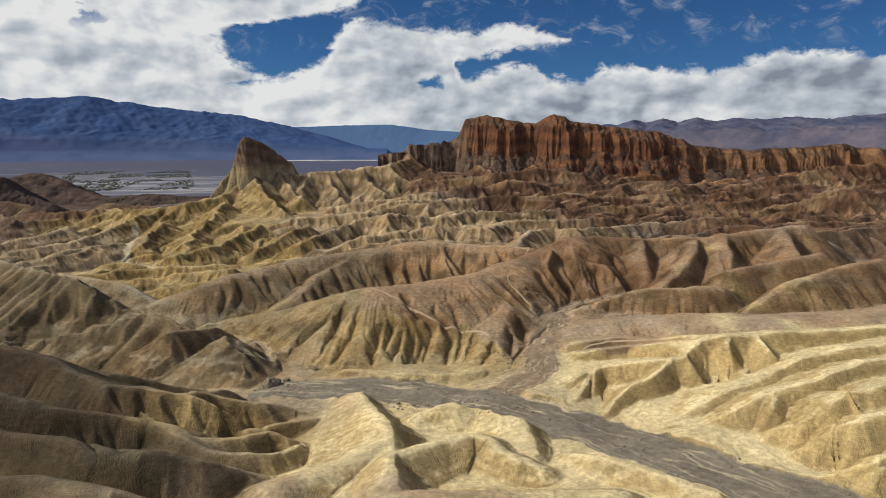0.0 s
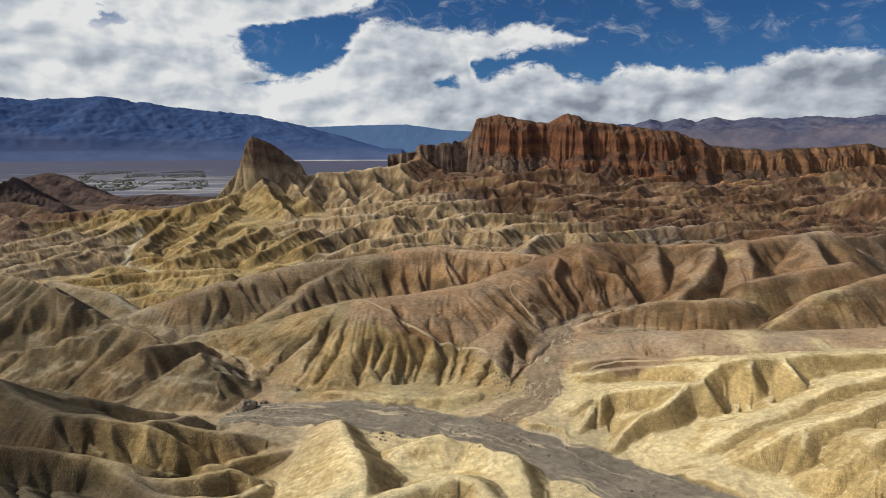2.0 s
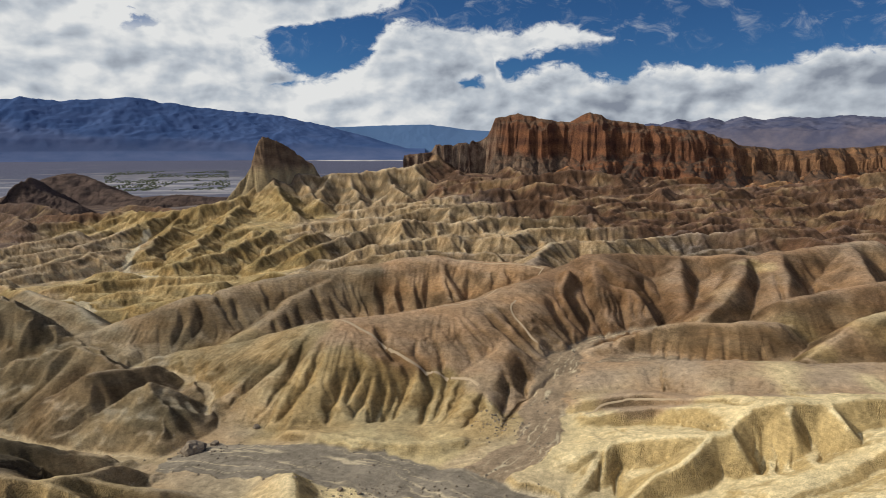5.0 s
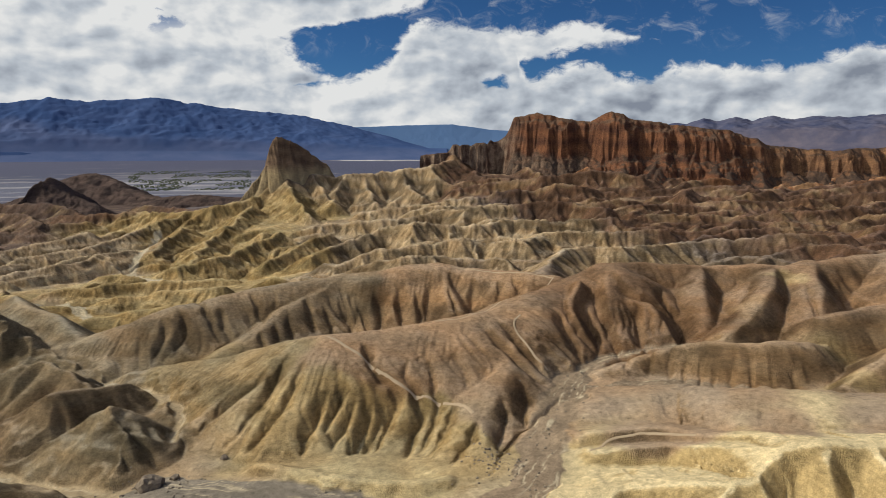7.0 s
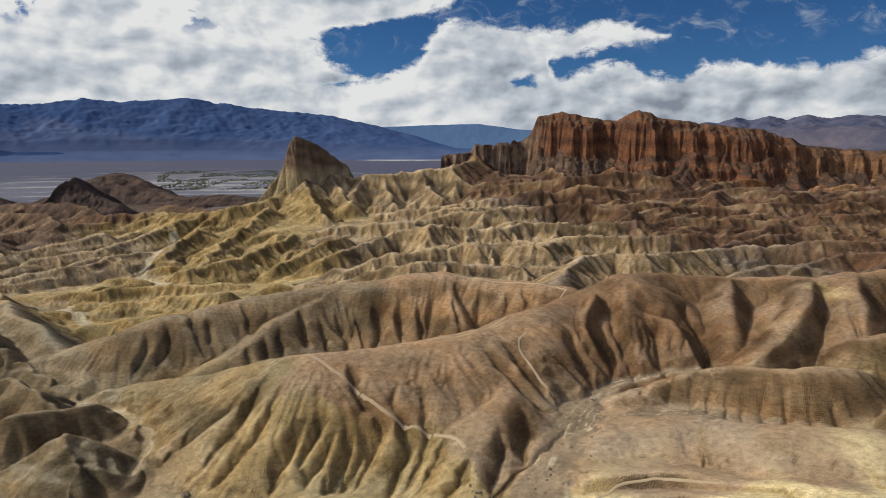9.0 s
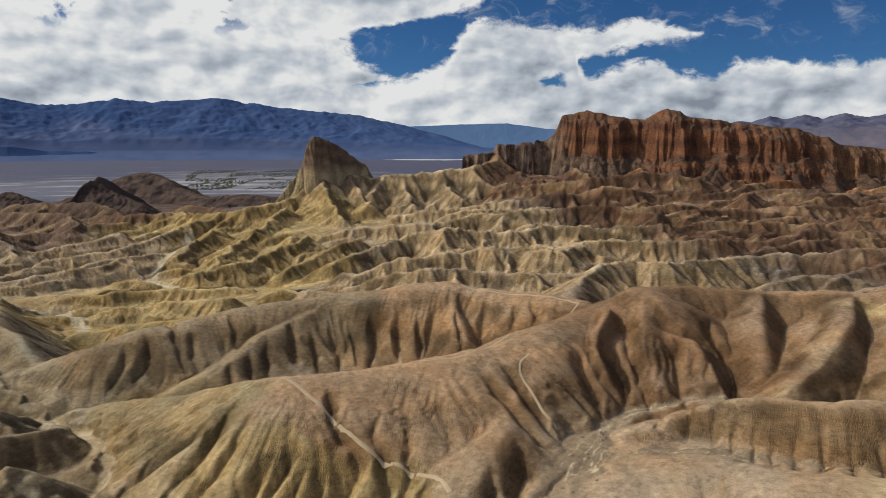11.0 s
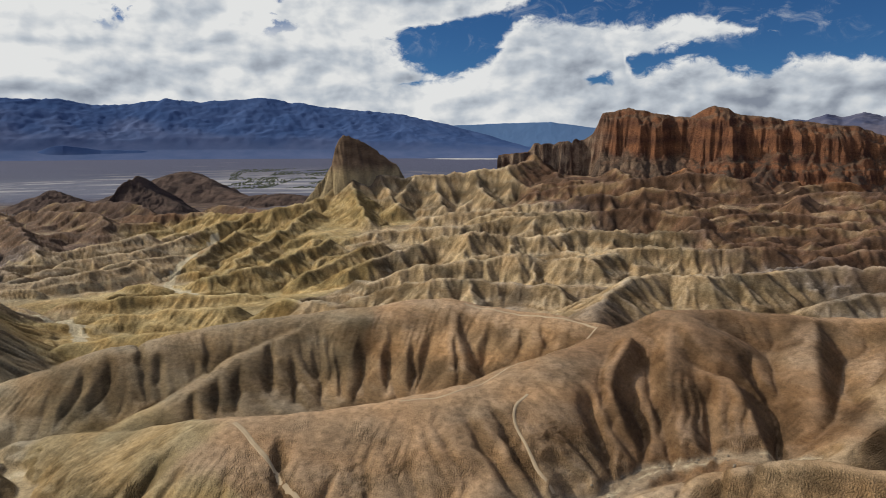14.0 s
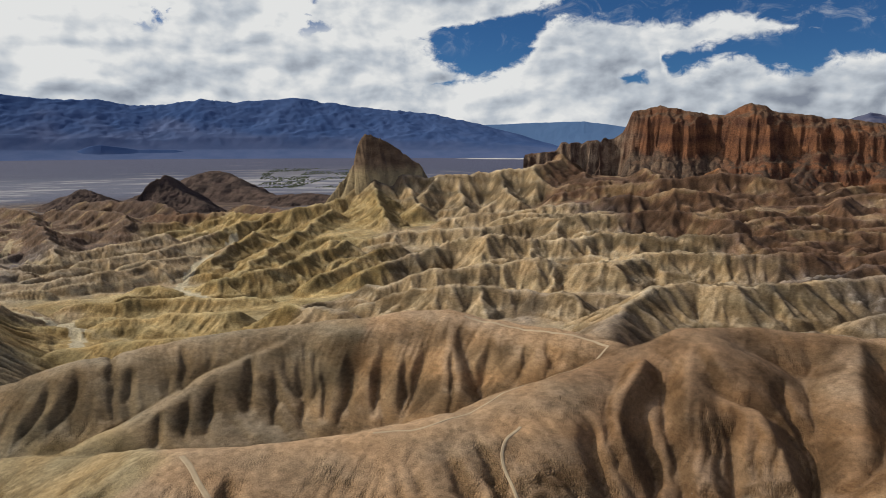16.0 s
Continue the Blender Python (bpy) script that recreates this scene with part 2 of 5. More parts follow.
def nearest(line, x, y):
    """Distance to the line, its height and length there, and the side (-1 right to 1 left)."""
    best = np.full(x.shape, 1e9)
    z, s, side = np.zeros(x.shape), np.zeros(x.shape), np.zeros(x.shape)
    run = 0.0
    for a, b in zip(line, line[1:]):
        ex, ey = b[0] - a[0], b[1] - a[1]
        el = math.hypot(ex, ey) + 1e-9
        rx, ry = x - a[0], y - a[1]
        t = np.clip((rx * ex + ry * ey) / el**2, 0, 1)
        qx, qy = rx - t * ex, ry - t * ey
        d2 = qx * qx + qy * qy
        m = d2 < best
        best = np.where(m, d2, best)
        z = np.where(m, a[2] + t * (b[2] - a[2]), z)
        s = np.where(m, run + t * el, s)
        side = np.where(m, (ex * qy - ey * qx) / el / (np.sqrt(d2) + 0.5), side)
        run += el
    return np.sqrt(best), z, s, side


# valley levels
level(0, 60, 1); level(60, 100, 1); level(30, 120, 0); level(0, 140, -1.2); level(-30, 146, -2.2)
level(-40, 165, -3); level(-5, 158, -1.6); level(25, 160, 0.8); level(36, 212, 2.5); level(75, 195, 3.5)
level(150, 150, 6); level(50, 141, 1); level(64, 145, 2.6); level(58, 117, 1.4); level(70, 108, 2); level(90, 126, 4.2); level(82, 152, 4.5); level(110, 150, 7)
level(-60, 105, -1); level(-100, 186, -10); level(-60, 192, -4); level(-46, 176, -4.5); level(-76, 165, -8); level(-62, 160, -5.5); level(-90, 160, -6); level(-80, 204, -5.5)
level(-125, 205, -11); level(-30, 234, -7); level(0, 248, -2); level(-55, 222, -7); level(-10, 240, -5); level(-150, 315, -17); level(-200, 345, -20)
level(-150, 420, -21); level(-240, 470, -24); level(-320, 520, -26); level(-85, 380, -12); level(0, 325, 1)
level(0, 395, -6); level(50, 385, -2); level(120, 320, 4); level(200, 300, 6); level(-60, 520, -10)
level(30, 530, -3); level(100, 440, -5); level(200, 470, -4); level(300, 520, 0); level(-150, 600, -5)
level(-260, 690, -18); level(-360, 600, -24); level(-80, 660, 0); level(0, 650, 9); level(80, 650, 12)
level(160, 690, 14); level(300, 680, 8); level(0, 760, 24); level(150, 760, 19); level(400, 740, 20)
level(-450, 800, -34); level(-600, 1000, -52); level(-300, 900, -38); level(-800, 1300, -62); level(0, 1000, 10)
level(300, 1000, 10); level(-100, 860, 10); level(600, 800, 30); level(-200, 200, -10); level(-120, 100, 4)
level(120, 90, 6); level(0, -100, 6); level(200, 0, 10); level(-200, 0, 8); level(500, 400, 10); level(-500, 400, -20)

# the hill with the footpath, and the ridge that it climbs
crest([(-71, 209, -2), (-59, 211, 0.5), (-44, 208, 4.8), (-31, 204, 9), (-21, 201, 11.2), (-6, 209, 11.6), (12, 219, 12.8), (25, 236, 13.8), (36, 253, 14.2), (48, 259, 19)],
      0.7, 0.60, 7, 25, 0.6, 6.8, 12)
crest([(-31, 204, 8.5), (-36, 194, 5.5), (-41, 180, 0)], 0.7, 0.75, 4, 5, 0.4, 6)
crest([(-44, 208, 4.4), (-50, 196, 1.5), (-53, 188, -1.5)], 0.7, 0.75, 4, 4, 0.3, 6)
crest([(48, 259, 19), (64, 267, 18.5), (80, 268, 17.4), (94, 268, 18.2), (108, 268, 18.2), (121, 274, 19.5), (150, 285, 21)], 0.7, 0.75, 5, 6, 1.0, 7)
crest([(14, 219, 12.3), (20, 208, 9.2), (17, 192, 5), (15.5, 181, 2.8), (15, 171, 0.4)], 0.5, 0.44, 3, 18, 0.3, 5)
crest([(25, 235, 13.4), (28, 224, 11.4), (29.4, 216, 8.8), (30.6, 209, 5)], 1.6, 0.6, 0.6, 6, 0.3, 6)
crest([(40, 248, 16), (36.6, 237, 13.6), (36.8, 226, 10.8), (38.6, 217.5, 5.8)], 1.3, 0.85, 1.0, 2.5, 0.2, 6)
crest([(50, 258, 18.6), (47, 246, 15.2), (47, 234, 11.6), (48, 222, 6.2)], 0.6, 1.1, 6, 2, 0.3, 5)
crest([(58, 265, 18), (56, 248, 15), (57, 238, 12.4), (59.4, 229, 9), (60, 222, 5.8)], 1.25, 0.5, 1.2, 10, 0.3, 5)
crest([(78, 266, 17), (73, 246, 13), (69, 227, 6.5)], 0.95, 0.62, 2.5, 8, 0.6, 5)
crest([(99, 264, 17.4), (92, 248, 15.6), (81, 230, 11.5), (70, 217, 7)], 1.0, 0.6, 2.2, 9, 0.4, 5)
crest([(113, 272, 19), (106, 250, 15.5), (99, 230, 11)], 1.05, 0.62, 2, 9, 0.5, 5)
crest([(140, 280, 20), (131, 252, 16), (125, 234, 12)], 1.0, 0.6, 2.5, 9, 0.5, 5)
crest([(40, 206, 3.4), (51, 212, 5.8), (62, 213, 8.6), (72, 210, 10), (80, 210, 10.2), (87, 212, 9.4), (93, 217, 7.5)], 0.9, 0.8, 3, 4, 0.4, 8.5, -2)
crest([(88, 194, 6), (95, 199, 9.2), (106, 205, 12.4), (122, 213, 15), (145, 224, 17)], 0.8, 0.75, 3, 4, 0.6, 8)
crest([(96, 226, 12.4), (110, 230, 14.4), (132, 236, 17)], 0.9, 0.75, 3, 4, 0.6, 8)
# the low terrace at the hill's foot
crest([(-24, 164, -1.4), (-13, 159.5, -0.5), (0, 158, -0.2), (9, 160, 0)], 0.5, 0.6, 1.5, 1.5, 0.4, 4, 0.5, 0.8)
# the flat-topped hill and the pale ribs below it
crest([(40, 190, 3.2), (54, 190, 5.4), (66, 184, 8), (84, 178, 8.7), (98, 178, 9.2), (117, 177, 11), (145, 180, 14)], 0.42, 0.35, 12, 14, 0.3, 9)
crest([(33, 173, 2.6), (44, 173, 4.4), (54, 169, 5.4), (64, 163, 7.4)], 0.3, 0.9, 4, 2, 0.5, 4)
crest([(35, 166, 2.2), (46, 166, 4), (56, 162, 5.6)], 0.3, 0.9, 3, 2, 0.4, 4)
crest([(25.2, 145.9, 0.3), (30, 149.6, 2.2), (35.3, 151.7, 3.4), (42.5, 151, 4.6), (51.6, 149.3, 6.4), (55.9, 149.6, 7.2), (60.9, 155.7, 8.6), (67.4, 155.8, 9.8), (73.3, 155, 10.2), (81.4, 156.4, 10.6), (99.9, 156.4, 11.5), (130, 160, 13)], 0.28, 0.95, 3, 1.6, 0.5, 6, 0)
crest([(35.8, 151.4, 3.4), (31.5, 144.8, 2.2), (27.5, 138.6, 0.4)], 1.1, 0.8, 0.8, 1.5, 0.2, 5)
crest([(51.6, 149.1, 6.2), (45.3, 142, 4.8), (40.7, 139.8, 3.8), (36.5, 136.2, 2.0), (32.6, 132.3, 0.3)], 1.2, 0.6, 0.8, 1.5, 0.3, 5)
crest([(55.9, 149.4, 7.2), (55.8, 145.6, 5.6), (56.6, 142.5, 2.6)], 1.2, 0.9, 1, 2, 0.2, 5)
crest([(67.3, 155.6, 9.6), (65.5, 150.5, 8.4), (63.6, 144, 4.4)], 1.1, 0.9, 1, 2, 0.2, 5)
crest([(73.2, 154.8, 10), (72.6, 147.8, 8.6), (73.6, 143.7, 6)], 1.1, 0.9, 1, 2, 0.2, 5)
crest([(42.9, 126.4, 0.3), (49, 128, 2.4), (55.3, 131, 4.4), (61.7, 135, 5.8), (71.2, 140.1, 7.5), (78.9, 142.1, 9.2), (86.5, 143.6, 10.1), (93.1, 145.3, 10.9), (125, 152, 13)], 0.35, 0.85, 4, 2, 0.7, 7, 1)
crest([(48, 122.1, 0.5), (54.9, 122.5, 4.4), (64.1, 125.7, 7.6), (72.9, 128.1, 9.4), (84.8, 132.1, 11), (115, 140, 13)], 0.45, 0.9, 3, 2, 0.7, 7, 1)
crest([(64.1, 125.4, 7.4), (61.2, 120.6, 5.6), (58, 118.4, 2.6)], 0.9, 0.8, 1.5, 1.5, 0.2, 5)
crest([(54.9, 115.3, 0.8), (59.8, 116.2, 3.4), (63.9, 115.4, 5.4), (68.9, 116.5, 8.3), (73.6, 118.3, 10), (75.9, 117.8, 10.8), (100, 124, 13)], 0.4, 0.9, 3, 2, 0.7, 7, 1)
crest([(60.7, 112, 1), (64, 110.4, 4.8), (67.2, 110.2, 7.0), (70.8, 109.4, 8.8), (90, 113, 11)], 0.5, 0.9, 3, 2, 0.6, 7, 1)
crest([(61, 97, 1), (70, 101, 5.4), (90, 105, 8.6), (120, 110, 11)], 0.45, 0.9, 3, 2, 0.6, 7, 1)
crest([(72, 86, 2), (84, 94, 5.4), (110, 98, 8)], 0.5, 0.9, 4, 2, 0.6, 8, 1)
# the dark spurs and the pale fan at the near bank
crest([(-130, 158, 5), (-93.7, 147, 5), (-83, 150, 4), (-74.2, 146.6, 3), (-68.1, 149, 1.5), (-59.9, 152.8, -1)], 0.6, 0.7, 1.5, 2, 0.5, 6)
crest([(-115, 142, 14), (-85.3, 135.3, 12), (-76.1, 132.5, 9.8), (-63.7, 127.4, 8), (-58.5, 128.3, 7), (-51.6, 128.2, 6), (-48.2, 135.7, 3.4), (-47.3, 142.3, 1.2), (-43.4, 144.4, -1.6)], 0.6, 0.85, 1.2, 2, 0.7, 6)
crest([(-51.6, 128.2, 5.8), (-46.5, 125.9, 4.8), (-43.3, 125.3, 3.2), (-38.8, 125.4, 0.6), (-37, 125.9, -1.5)], 0.7, 0.95, 1, 1.5, 0.4, 5)
crest([(-50.5, 130.5, 5), (-46.6, 132.8, 3.2), (-40.8, 133.3, 2.1), (-36, 135.7, 0.8), (-31, 137.6, -0.8), (-27.2, 136.9, -2)], 0.6, 0.85, 1.2, 1.5, 0.4, 5)
crest([(-38, 121, 1.2), (-34, 124.9, 0.2), (-29.1, 130, -0.5), (-25.6, 133.5, -1.8)], 0.7, 0.85, 1, 1.5, 0.3, 5)
crest([(-110, 122, 15), (-80, 112, 13), (-69.2, 110.5, 11), (-60.9, 111.6, 8.8), (-50.8, 113, 6), (-46.3, 112.3, 5.4), (-42.6, 111.1, 4.4), (-40, 111.4, 3.8)], 0.6, 0.8, 1.2, 2, 0.7, 6)
crest([(-40, 111.2, 3.8), (-36.3, 113.8, 2.8), (-33, 118.5, 2), (-29.2, 118.5, 0.8), (-27.2, 120.1, -0.8)], 0.75, 0.8, 1, 1.5, 0.3, 5)
crest([(-46.9, 111.6, 5.2), (-38.6, 107.8, 3.6), (-32.9, 109.1, 2.4), (-27.9, 111.9, 1.2), (-26.4, 118.8, -0.6)], 0.7, 0.75, 1, 1.5, 0.3, 5)
crest([(-105, 108, 15), (-80, 102, 12), (-58, 99, 9.4), (-46, 98, 8), (-38, 100, 5.4), (-28, 104, 0.5)], 0.6, 0.85, 1.2, 2, 0.7, 5)
crest([(-100, 82, 10), (-61, 88, 8.8), (-52, 86, 9.4), (-43, 85, 8.8), (-35, 86, 5)], 0.8, 0.6, 2, 2, 0.5, 5)
crest([(-20, 145, 0.2), (-15, 133, 2.2), (-10, 118, 4.4), (-8, 107, 4.2), (-7, 94, 5.4)], 0.75, 0.42, 1.5, 3, 0.4, 5)
crest([(-10, 110, 4), (-17, 104, 3.4), (-24, 96, 4)], 0.5, 0.5, 3, 3, 0.3, 5)
crest([(-4, 131, 0.6), (2, 133, 1.8), (10, 134, 1.9), (14, 122, 2.4), (16, 112, 1.8)], 0.75, 0.35, 2, 3, 0.3, 5)
crest([(-8, 104, 3.8), (5, 115, 3.4), (10, 110, 3), (17, 105, 2)], 0.55, 0.6, 2, 2, 0.3, 4)
crest([(23, 111, 1.6), (28, 106, 2.8), (33, 101, 3), (41, 95, 3.2)], 0.9, 0.5, 1.5, 2, 0.3, 4)
crest([(-7, 90, 5), (10, 92, 4.2), (24, 92, 4.2)], 0.5, 0.5, 3, 3, 0.4, 5)
# the grey slopes beyond the bend, and the blunt cone
crest([(-230, 350, -12), (-208, 334, -9), (-175, 298, -3.4), (-149, 270, 1.5), (-129, 247, 5), (-110, 236, 4.4), (-98, 228, 1.0), (-84, 216, -2)], 0.7, 0.6, 2, 2, 1.2, 9.0, 2)
crest([(-232.1, 290, 13.8), (-194.5, 268, 12.1), (-158, 246, 11), (-135.7, 232, 10.2), (-120.3, 222, 9.2), (-102.5, 209, 6.2), (-89.5, 200.5, 4.9), (-78.3, 194, 2.5), (-69.5, 190, 0.8)], 0.75, 0.62, 1.0, 1.5, 2.2, 6.6, -3)
crest([(-84, 171, -4), (-78, 179, 2.4), (-71, 187, 2.4), (-64, 197, 0.5)], 0.75, 0.75, 1, 1, 0.5, 4)
crest([(-57, 170.5, 6.4), (-55, 168.5, 6.4)], 0.70, 0.70, 0.6, 0.6, 0.5, 2)
crest([(-104, 174, -8), (-88, 178, -3.4), (-79, 183, 1)], 0.6, 0.6, 1.5, 1.5, 0.5, 4)
# the long brown ridge behind
crest([(-100, 226, 0), (-88, 231, 4.5), (-81, 234, 7), (-70, 241, 9), (-54, 256, 11), (-38, 263, 12.4), (-22, 268, 14), (-4, 272, 16.2), (6, 272, 14.6), (21, 267, 15), (34, 262, 14.4)], 0.7, 0.72, 6, 14, 1.3, 8.5, 8)
crest([(-34, 262, 12), (-42, 248, 8.6), (-47, 234, 5.8), (-57, 212, 0.3)], 0.55, 0.7, 4, 4, 0.6, 6)
crest([(-2, 271, 15.5), (1, 258, 11.4), (4, 248, 7)], 0.8, 0.8, 3, 3, 0.4, 6)
crest([(-62, 250, 9.8), (-66, 238, 6), (-70, 226, 0)], 0.8, 0.75, 3, 4, 0.4, 6)
# hills in the middle distance
crest([(30, 280, 11), (35, 300, 12.5), (42, 325, 13.2), (54, 337, 13.8), (64, 333, 13.8), (88, 352, 12.6), (105, 364, 12.4), (135, 361, 16.3), (170, 370, 15)], 0.6, 0.8, 5, 6, 1.8, 10)
crest([(135, 361, 16), (165, 345, 12), (200, 340, 14), (240, 350, 16)], 0.6, 0.8, 5, 6, 1.6, 10)
crest([(-62, 350, -4), (-45, 348, 3), (-32, 345, 6.5), (-18, 342, 7.5), (0, 348, 6), (20, 342, 6)], 0.55, 0.78, 4, 5, 1.5, 8)
crest([(-90, 342, -5), (-72, 332, 0), (-58, 328, -1)], 0.55, 0.78, 3, 4, 0.8, 6)
crest([(-75, 392, -6), (-55, 398, -2), (-35, 408, 1), (-11, 423, 3), (12, 424, 3.4), (26, 420, 4.2), (40, 442, 3.8), (58, 448, 5.4), (80, 445, 6.4), (110, 450, 7)], 0.5, 0.65, 5, 5, 2.0, 10)
crest([(-90, 425, -6), (-72, 455, -1), (-56, 470, 6.5), (-41, 469, 9), (-24, 480, 6), (0, 487, 4), (21, 504, 6), (40, 498, 6.4), (62, 500, 7.2), (90, 505, 8)], 0.55, 0.78, 5, 5, 2.2, 11)
crest([(-135, 535, -8), (-105, 550, -3), (-79, 556, -1.5), (-55, 562, 0.5), (-31, 578, 6), (-12, 562, 8.4), (13, 572, 9.4), (45, 577, 12.4), (67, 569, 12), (90, 552, 10)], 0.55, 0.78, 5, 5, 2.2, 11)
crest([(-100, 600, 0), (-60, 612, 6), (-20, 622, 10), (20, 632, 16), (59, 637, 22), (90, 640, 20)], 0.55, 0.78, 5, 5, 2.4, 12)
crest([(-30, 690, 14), (10, 700, 20), (50, 690, 26), (97, 698, 33), (140, 690, 26)], 0.55, 0.78, 5, 6, 2.6, 13)
crest([(-14, 755, 28), (0, 720, 19), (10, 690, 13)], 0.75, 0.7, 4, 4, 1.5, 10)
crest([(40, 755, 34), (52, 725, 25), (62, 690, 18)], 0.75, 0.7, 4, 4, 1.5, 10)
crest([(100, 750, 36), (104, 720, 30), (120, 680, 18)], 0.75, 0.7, 4, 4, 1.5, 10)
crest([(172, 738, 22), (170, 715, 18), (160, 670, 12)], 0.75, 0.7, 4, 4, 1.5, 10)
crest([(20, 442, 0), (51, 455, 4.4), (74, 459, 1), (95, 458, 1), (112, 466, 4.6), (135, 470, 2)], 0.6, 0.8, 4, 4, 1.4, 8)
crest([(92, 508, 3), (120, 532, 8.5), (153, 538, 7.2), (176, 533, 6.4), (205, 539, 11)], 0.6, 0.8, 4, 4, 1.6, 9)
crest([(83, 544, 5), (114, 572, 9.4), (142, 588, 10.6), (172, 584, 8.6), (205, 590, 11.6)], 0.6, 0.8, 4, 4, 1.6, 9)
crest([(90, 398, 4), (116, 417, 6.5), (136, 432, 7.8), (168, 449, 10.2), (190, 452, 8)], 0.6, 0.8, 4, 4, 1.4, 8)
crest([(128, 458, 4), (158, 478, 9), (184, 482, 10.2), (210, 480, 8)], 0.6, 0.8, 4, 4, 1.4, 8)
crest([(43, 651, 15), (76, 637, 13.6), (104, 664, 17), (137, 660, 15.6), (174, 678, 17), (210, 664, 14)], 0.6, 0.8, 4, 4, 1.8, 9)
crest([(100, 327, 9.6), (124, 342, 10.4), (153, 358, 10.6), (175, 380, 11), (200, 399, 14), (222, 404, 10)], 0.6, 0.8, 4, 5, 1.4, 8)
crest([(250, 640, 13), (290, 650, 19), (336, 663, 26), (391, 685, 35), (440, 688, 39)], 0.6, 0.7, 5, 6, 2.0, 10)
# brown hills to the east
crest([(150, 298, 16), (180, 308, 17.5), (215, 326, 15.5), (260, 338, 18)], 0.6, 0.75, 4, 5, 1.4, 8)
crest([(140, 330, 9), (185, 365, 13), (232, 384, 12), (280, 380, 15)], 0.6, 0.75, 4, 5, 1.4, 9)
crest([(200, 318, 14), (196, 300, 11), (190, 284, 8)], 0.8, 0.8, 3, 3, 0.6, 6)
crest([(170, 306, 16), (166, 290, 12), (160, 276, 9)], 0.8, 0.8, 3, 3, 0.6, 6)
crest([(300, 600, 12), (340, 570, 18), (400, 590, 16), (450, 600, 22)], 0.55, 0.7, 5, 6, 2.0, 11)
crest([(150, 600, 8), (190, 590, 13), (220, 600, 12)], 0.6, 0.7, 4, 5, 1.8, 10)
crest([(180, 660, 15), (215, 650, 18), (250, 665, 16)], 0.6, 0.7, 4, 5, 1.8, 10)
crest([(280, 640, 14), (310, 625, 17), (345, 640, 18)], 0.6, 0.7, 4, 5, 1.8, 10)
crest([(140, 525, -4), (190, 545, 4), (253, 560, 10), (330, 610, 14), (420, 640, 20)], 0.5, 0.7, 6, 6, 2.2, 12)
crest([(150, 470, -2), (190, 450, 6), (227, 430, 12.5), (262, 440, 8), (300, 480, 6)], 0.6, 0.7, 4, 5, 2.0, 10)
crest([(260, 545, 6), (315, 520, 20), (360, 540, 16), (420, 560, 20)], 0.55, 0.65, 5, 6, 2.2, 12)
crest([(170, 400, 4), (205, 385, 9), (240, 390, 10), (280, 400, 14)], 0.6, 0.7, 4, 5, 1.8, 10)
crest([(230, 640, 12), (290, 680, 18), (360, 700, 26), (440, 705, 34), (520, 700, 40)], 0.55, 0.65, 6, 6, 2.4, 13)
# gold badlands
crest([(-201, 619, 4), (-191, 562, -3), (-188, 512, -10), (-173, 455, -14), (-165, 430, -17)], 0.65, 0.65, 3, 3, 2.2, 9)
crest([(-258, 631, -1), (-270, 590, -8), (-273, 540, -15), (-282, 500, -18), (-300, 470, -20)], 0.65, 0.65, 3, 3, 2.2, 9)
crest([(-232, 500, -16), (-240, 470, -15), (-240, 440, -16), (-255, 415, -17), (-280, 390, -19)], 0.55, 0.65, 3, 3, 1.8, 9)
crest([(-138, 511, -5), (-144, 475, -9), (-156, 432, -12.5), (-180, 413, -14.6), (-205, 405, -18)], 0.65, 0.65, 3, 3, 2.0, 9)
crest([(-118, 392, -15), (-135, 388, -13.5), (-154, 383, -13.5), (-176, 378, -14.4), (-205, 364, -17)], 0.55, 0.65, 3, 3, 1.6, 8)
crest([(-110, 345, -9), (-130, 345, -11), (-155, 335, -13), (-180, 325, -15)], 0.55, 0.65, 3, 3, 1.2, 7)
crest([(-95, 300, -5), (-115, 300, -8), (-140, 290, -11)], 0.55, 0.65, 3, 3, 1.2, 7)
crest([(-310, 560, -14), (-330, 520, -19), (-350, 480, -22)], 0.55, 0.65, 3, 3, 1.8, 9)
crest([(-230, 560, -8), (-226, 520, -13), (-215, 480, -17)], 0.65, 0.65, 3, 3, 1.8, 9)
crest([(-100, 500, -4), (-115, 470, -9), (-120, 440, -14)], 0.65, 0.65, 3, 3, 1.6, 8)
crest([(-360, 640, -14), (-400, 600, -19), (-430, 560, -23)], 0.55, 0.65, 3, 3, 2.0, 10)
crest([(-420, 700, -18), (-470, 660, -24), (-520, 640, -28)], 0.55, 0.65, 3, 3, 2.0, 10)
# low brown hills to the west
crest([(-330, 480, -18), (-380, 520, -14), (-430, 560, -12), (-480, 600, -16)], 0.6, 0.6, 4, 4, 2.2, 11)
crest([(-380, 600, -15), (-430, 650, -10), (-500, 680, -12), (-560, 700, -17)], 0.6, 0.6, 4, 4, 2.4, 12)
crest([(-420, 720, -15), (-480, 760, -9), (-540, 780, -12), (-620, 800, -19)], 0.6, 0.6, 4, 4, 2.4, 12)
crest([(-420, 470, -21), (-500, 520, -16), (-590, 560, -19)], 0.6, 0.6, 4, 4, 2.2, 11)
crest([(-520, 640, -20), (-580, 680, -15), (-660, 700, -18)], 0.6, 0.6, 4, 4, 2.2, 11)
crest([(-300, 430, -22), (-340, 440, -20), (-400, 430, -22)], 0.6, 0.6, 3, 3, 1.6, 8)
crest([(-300, 740, -14), (-360, 780, -14), (-420, 830, -20)], 0.6, 0.6, 4, 4, 2.2, 11)
